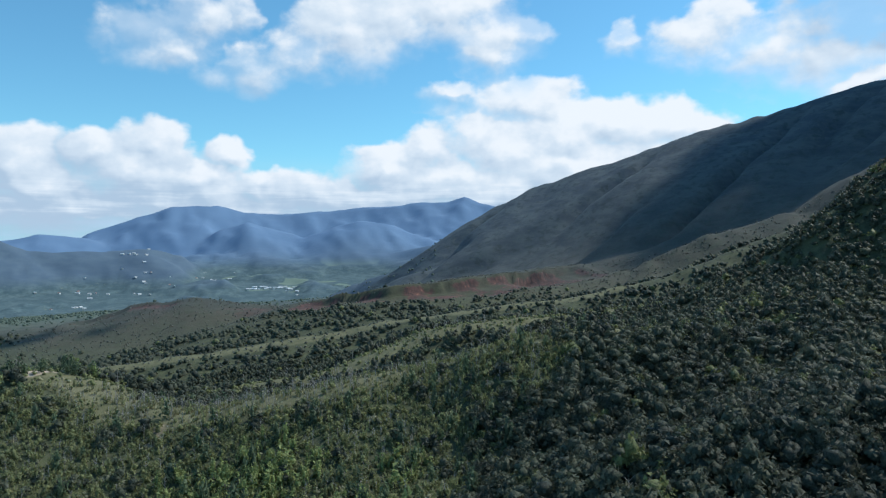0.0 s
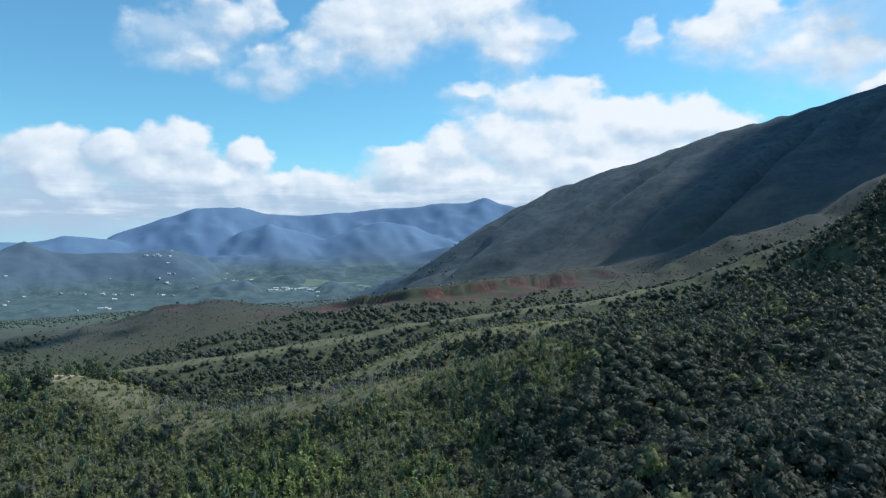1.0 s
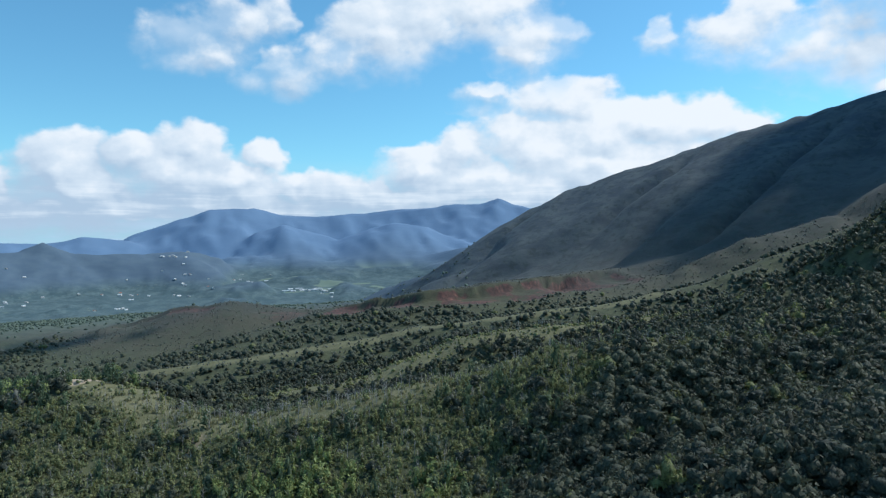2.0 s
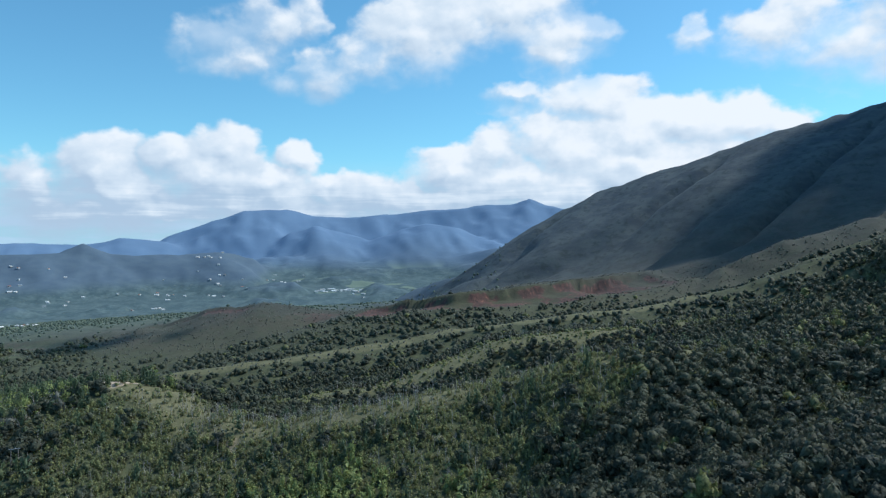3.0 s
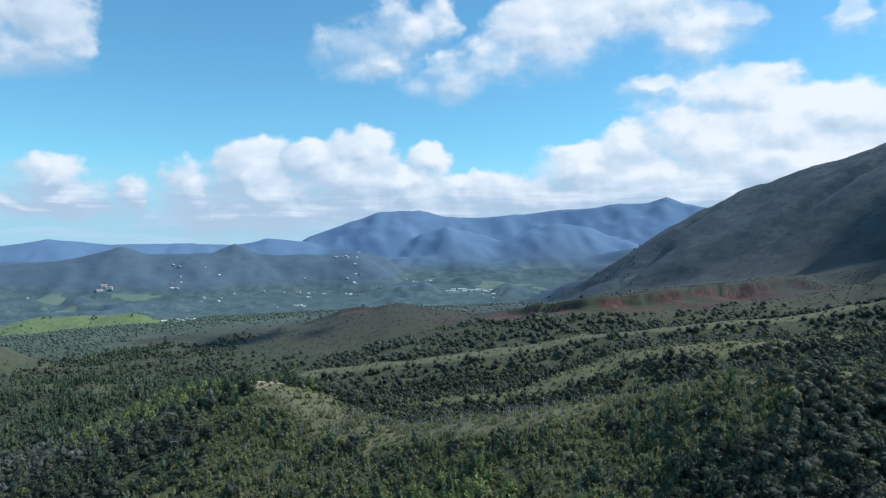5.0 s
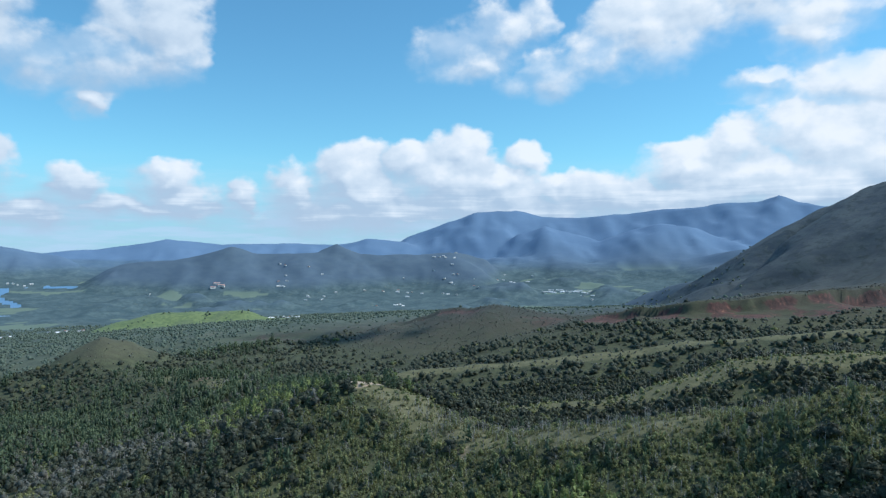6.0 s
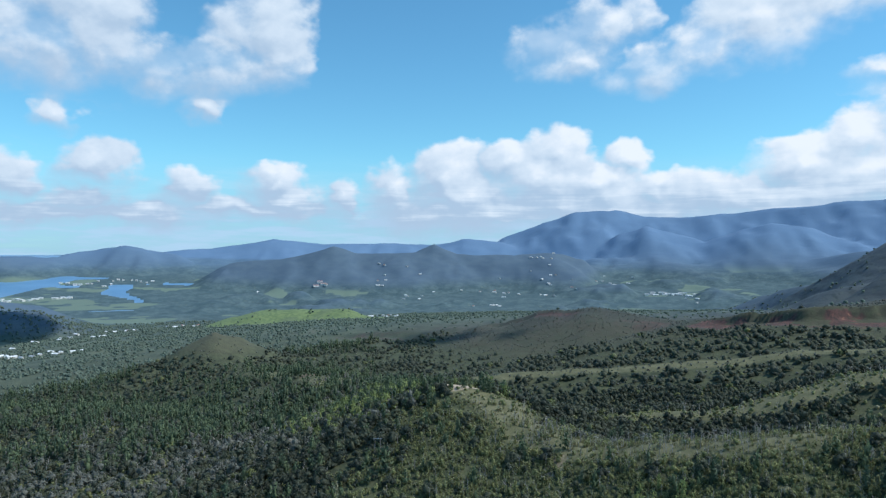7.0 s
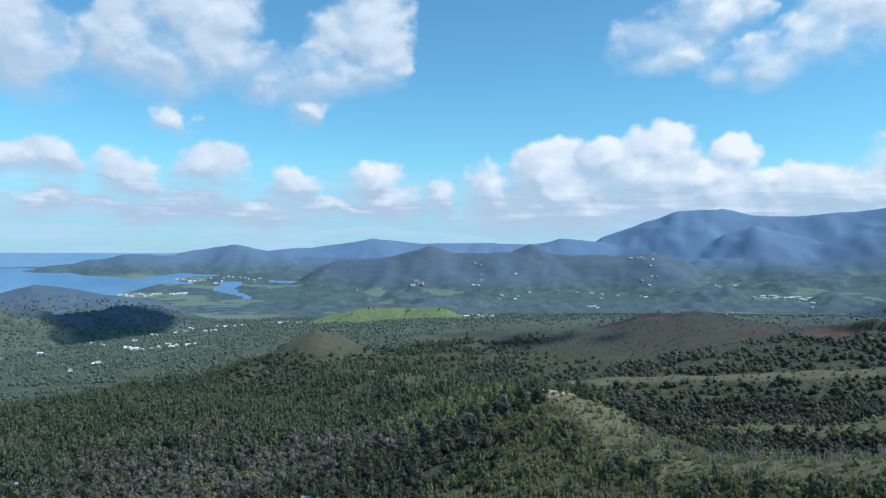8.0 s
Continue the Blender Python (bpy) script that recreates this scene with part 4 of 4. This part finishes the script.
def settle():
    """Houses in loose clusters: bearing, degrees below the level, how many, spread in metres."""
    kinds = [make_house(M_TIN, "white tin roof", "small white house with a white tin roof among trees"),
             make_house(M_GREYROOF, "grey tin roof", "small pale house with a grey tin roof among trees", 14.0, 8.0),
             make_house(M_TILE, "rust red tin roof", "small pale house with a rust red roof among trees", 11.0, 8.0),
             make_house(M_TIN, "white tin roof", "long white building with a pale tin roof", 19.0, 9.0)]
    groups = [(-63.8, 8.3, 6, 38), (-61.4, 8.5, 6, 35), (-70.4, 7.7, 3, 30), (-66.9, 9.3, 3, 25), (-57.3, 6.1, 6, 45), (-61.0, 6.8, 9, 55), (-65.0, 7.3, 4, 50),
              (-52.5, 5.9, 8, 60), (-37.6, 6.2, 8, 60), (-36.4, 6.7, 3, 40), (-31.0, 5.2, 4, 60), (-43.5, 6.0, 3, 50), (-28.0, 4.2, 5, 60), (-33.5, 3.3, 9, 110),
              (-27.0, 3.1, 10, 110), (-22.5, 3.0, 10, 100), (-24.0, 2.3, 9, 100), (-18.0, 2.2, 7, 90), (-36.0, 3.0, 7, 90), (-12.5, 3.5, 3, 50), (-47.0, 3.2, 4, 60)]
    local = random.Random(8)
    first = True
    for turn, fall, count, spread in groups:
        r = range_at(fall) if fall < 7.125 else 250 / math.tan(radians(fall))
        for i in range(count):
            x = math.sin(radians(turn)) * r + local.gauss(0, spread * 0.8)
            y = math.cos(radians(turn)) * r + local.gauss(0, spread * 0.8)
            m = pose(x, y, ground_z(x, y) + 0.2, 0, 0, local.uniform(0, 180))
            kind = local.choice([0, 0, 0, 1, 1, 2, 3, 3])
            copy_thing(kinds[kind], m)
    for x, y, turn in ((-279, 237, 30), (-509, 183, 80)):
        copy_thing(kinds[1], pose(x, y, ground_z(x, y) - 0.8, 0, 0, turn))
    for kind in kinds:
        for ob in (*kind.children_recursive, kind):
            bpy.data.objects.remove(ob)


settle()


def make_shed(length, width, height, mat, label, roof_label):
    shed = tagged(new("shed"), label, "shed", "industrial sheds")
    part("wall", box(bmesh.new(), -length / 2, length / 2, -width / 2, width / 2, -4, height), M_WALL, shed)
    part("roof", gable(bmesh.new(), length, width, height + 0.05, width * 0.12, 0.8, 0.3), mat, shed, roof_label)
    part("door", box(bmesh.new(), -3, 3, -width / 2 - 0.15, -width / 2 + 0.05, -0.5, height * 0.7), M_GREYROOF, shed)
    return shed


def industry():
    local = random.Random(5)
    zones = [(-15.9, -11.9, 2.95, 3.2, 14, (18, 40), M_TIN, "large white shed with a bright metal roof on the plain", "bright metal roof"),
             (-68.5, -62.0, 3.15, 3.45, 26, (14, 34), M_TIN, "white harbour shed beside the lagoon", "bright metal roof"),
             (-61.3, -60.0, 3.1, 3.2, 5, (16, 24), M_TIN, "white harbour shed beside the lagoon", "bright metal roof"),
             (-63.5, -54.5, 1.9, 2.4, 24, (8, 18), M_TIN, "low white building on the lagoon flats", "white metal roof"),
             (-42.6, -41.4, 3.02, 3.12, 4, (22, 30), M_PINK, "long pale building with a pinkish roof", "pinkish roof")]
    for t0, t1, f0, f1, count, span, mat, label, roof_label in zones:
        for i in range(count):
            turn, r = t0 + (t1 - t0) * (i + local.uniform(0.1, 0.9)) / count, range_at(local.uniform(f0, f1))
            x, y = math.sin(radians(turn)) * r, math.cos(radians(turn)) * r
            if bay(np.array([x]), np.array([y]))[0] > 0.3:
                continue
            shed = make_shed(local.uniform(*span), local.uniform(8, 13), local.uniform(3, 5), mat, label, roof_label)
            shed.matrix_basis = pose(x, y, max(ground_z(x, y), float(plain_height(np.array(r)))) + 0.5, 0, 0, -turn + local.choice([0, 0, 90]) + local.gauss(0, 8))


industry()


def make_poles(x, y, turn):
    """A pair of timber poles joined by a crossarm, that carries the line."""
    z = ground_z(x, y) - 0.3
    line = tagged(new("utility_pole"), "twin weathered timber poles with a steel crossarm on the slope", "utility pole")
    line.matrix_basis = pose(x, y, z, 0, 0, turn)
    for side in (-1.4, 1.4):
        bm = bmesh.new()
        bmesh.ops.create_cone(bm, cap_ends=True, segments=10, radius1=0.19, radius2=0.13, depth=9.2, matrix=Matrix.Translation((side, 0, 4.6)))
        part("pole", bm, M_WOOD, line)
    part("crossarm", box(bmesh.new(), -2.3, 2.3, -0.09, 0.09, 8.5, 8.72, 0.02), M_STEEL, line, "galvanised steel crossarm")
    for side in (-2.1, 0.0, 2.1):
        bm = bmesh.new()
        for k in range(3):
            bmesh.ops.create_cone(bm, cap_ends=True, segments=8, radius1=0.11, radius2=0.07, depth=0.12, matrix=Matrix.Translation((side, 0, 8.8 + 0.13 * k)))
        part("insulator", bm, M_GLASS, line, "dark glazed insulator")


make_poles(-219, 290, 37)


# ---- single trees on the knoll, the gully and the crest ----
def as_bmesh(v, f):
    bm = bmesh.new()
    vs = [bm.verts.new(p) for p in v]
    for t in f:
        bm.faces.new([vs[i] for i in t])
    return bm


def tree_thing(name, label, category, group, crown, mat, trunk, limbs, bark):
    tree = tagged(new(name), label, category, group)
    part("trunk", as_bmesh(*trunk), bark, tree)
    for limb in limbs:
        part("limb", as_bmesh(*limb), bark, tree)
    if crown is not None:
        part("crown", as_bmesh(*crown), mat, tree)
    return tree


def stand(makers, count, area, size, chance):
    local = np.random.default_rng(17 + count)
    kinds = [m() for m in makers]
    x0, x1, y0, y1 = area
    done = 0
    while done < count:
        n = 400
        x, y = local.uniform(x0, x1, n), local.uniform(y0, y1, n)
        z, line, cut, wander = relief(x, y)
        s = dict(p=np.stack([x, y, z], 1), r=np.hypot(x, y), turn=np.degrees(np.arctan2(x, y)), line=line, cut=cut, wander=wander, patch=fbm(x, y, 38.0, 3, 61), n=n)
        ok = local.uniform(0, 1, n) < chance(s)
        for i in np.nonzero(ok)[0]:
            if done < count:
                q = local.uniform(*size)
                m = pose(x[i], y[i], z[i] - 0.2, 0, 0, local.uniform(0, 360)) @ Matrix.Diagonal((q, q, q * local.uniform(0.85, 1.15), 1))
                copy = copy_thing(kinds[int(local.integers(0, len(kinds)))], m)
                copy.matrix_basis = m
                done += 1
    for kind in kinds:
        for ob in (*kind.children_recursive, kind):
            bpy.data.objects.remove(ob)


def pine_maker():
    limbs = [prism((0, 0, z), (math.cos(a) * 0.14, math.sin(a) * 0.14, z + 0.02), 0.008, 0.003, 3) for z, a in ((0.2, 0.5), (0.35, 2.6), (0.5, 4.4))]
    return tree_thing("pine_tree", "slender green conifer with ragged drooping boughs on the knoll", "conifer", "conifers on the knoll", pine_crown(110, 6, 1.3), M_PINE, prism((0, 0, 0), (0, 0, 0.95), 0.02, 0.004, 6), limbs, M_BARK)


def broad_maker():
    limbs = [prism((0, 0, 0.2), (math.cos(a) * 0.25, math.sin(a) * 0.25, 0.5), 0.02, 0.008, 4) for a in (0.3, 2.3, 4.5)]
    return tree_thing("broadleaf_tree", "dark green broadleaf tree with a domed uneven crown", "tree", "trees in the eastern gully", broad_crown(300, 7, 5, 2, 0.07), M_BROAD, prism((0, 0, 0), (0, 0, 0.45), 0.035, 0.02, 6), limbs, M_BARK)


def dead_maker():
    lean = rng.uniform(-0.08, 0.08, 2)
    limbs = []
    for i in range(6):
        z, a, q = rng.uniform(0.35, 0.9), rng.uniform(0, 6.28), rng.uniform(0.12, 0.3)
        base = np.array([lean[0] * z, lean[1] * z, z])
        limbs.append(prism(base, base + np.array([math.cos(a) * q, math.sin(a) * q, q]), 0.012, 0.004, 4))
    return tree_thing("dead_tree", "bare pale grey dead tree standing among low scrub", "dead tree", "dead trees on the ridge", None, None, prism((0, 0, 0), (lean[0], lean[1], 1), 0.024, 0.008, 5), limbs, M_GREY)


stand([pine_maker] * 3, 240, (-340, -190, 330, 480), (6.0, 11.0), lambda s: (1 - smooth(np.hypot(s["p"][:, 0] + 272, s["p"][:, 1] - 390), 45, 95)) * (1 - bare_at(s)))
stand([broad_maker] * 4, 240, (10, 170, 225, 340), (5.0, 9.5), lambda s: smooth(s["line"], 12, 25) * (1 - smooth(s["r"], 285, 310)))
stand([dead_maker] * 4, 160, (-170, 40, 290, 350), (3.5, 6.5), lambda s: 1 - 0.5 * smooth(s["line"], 10, 30))
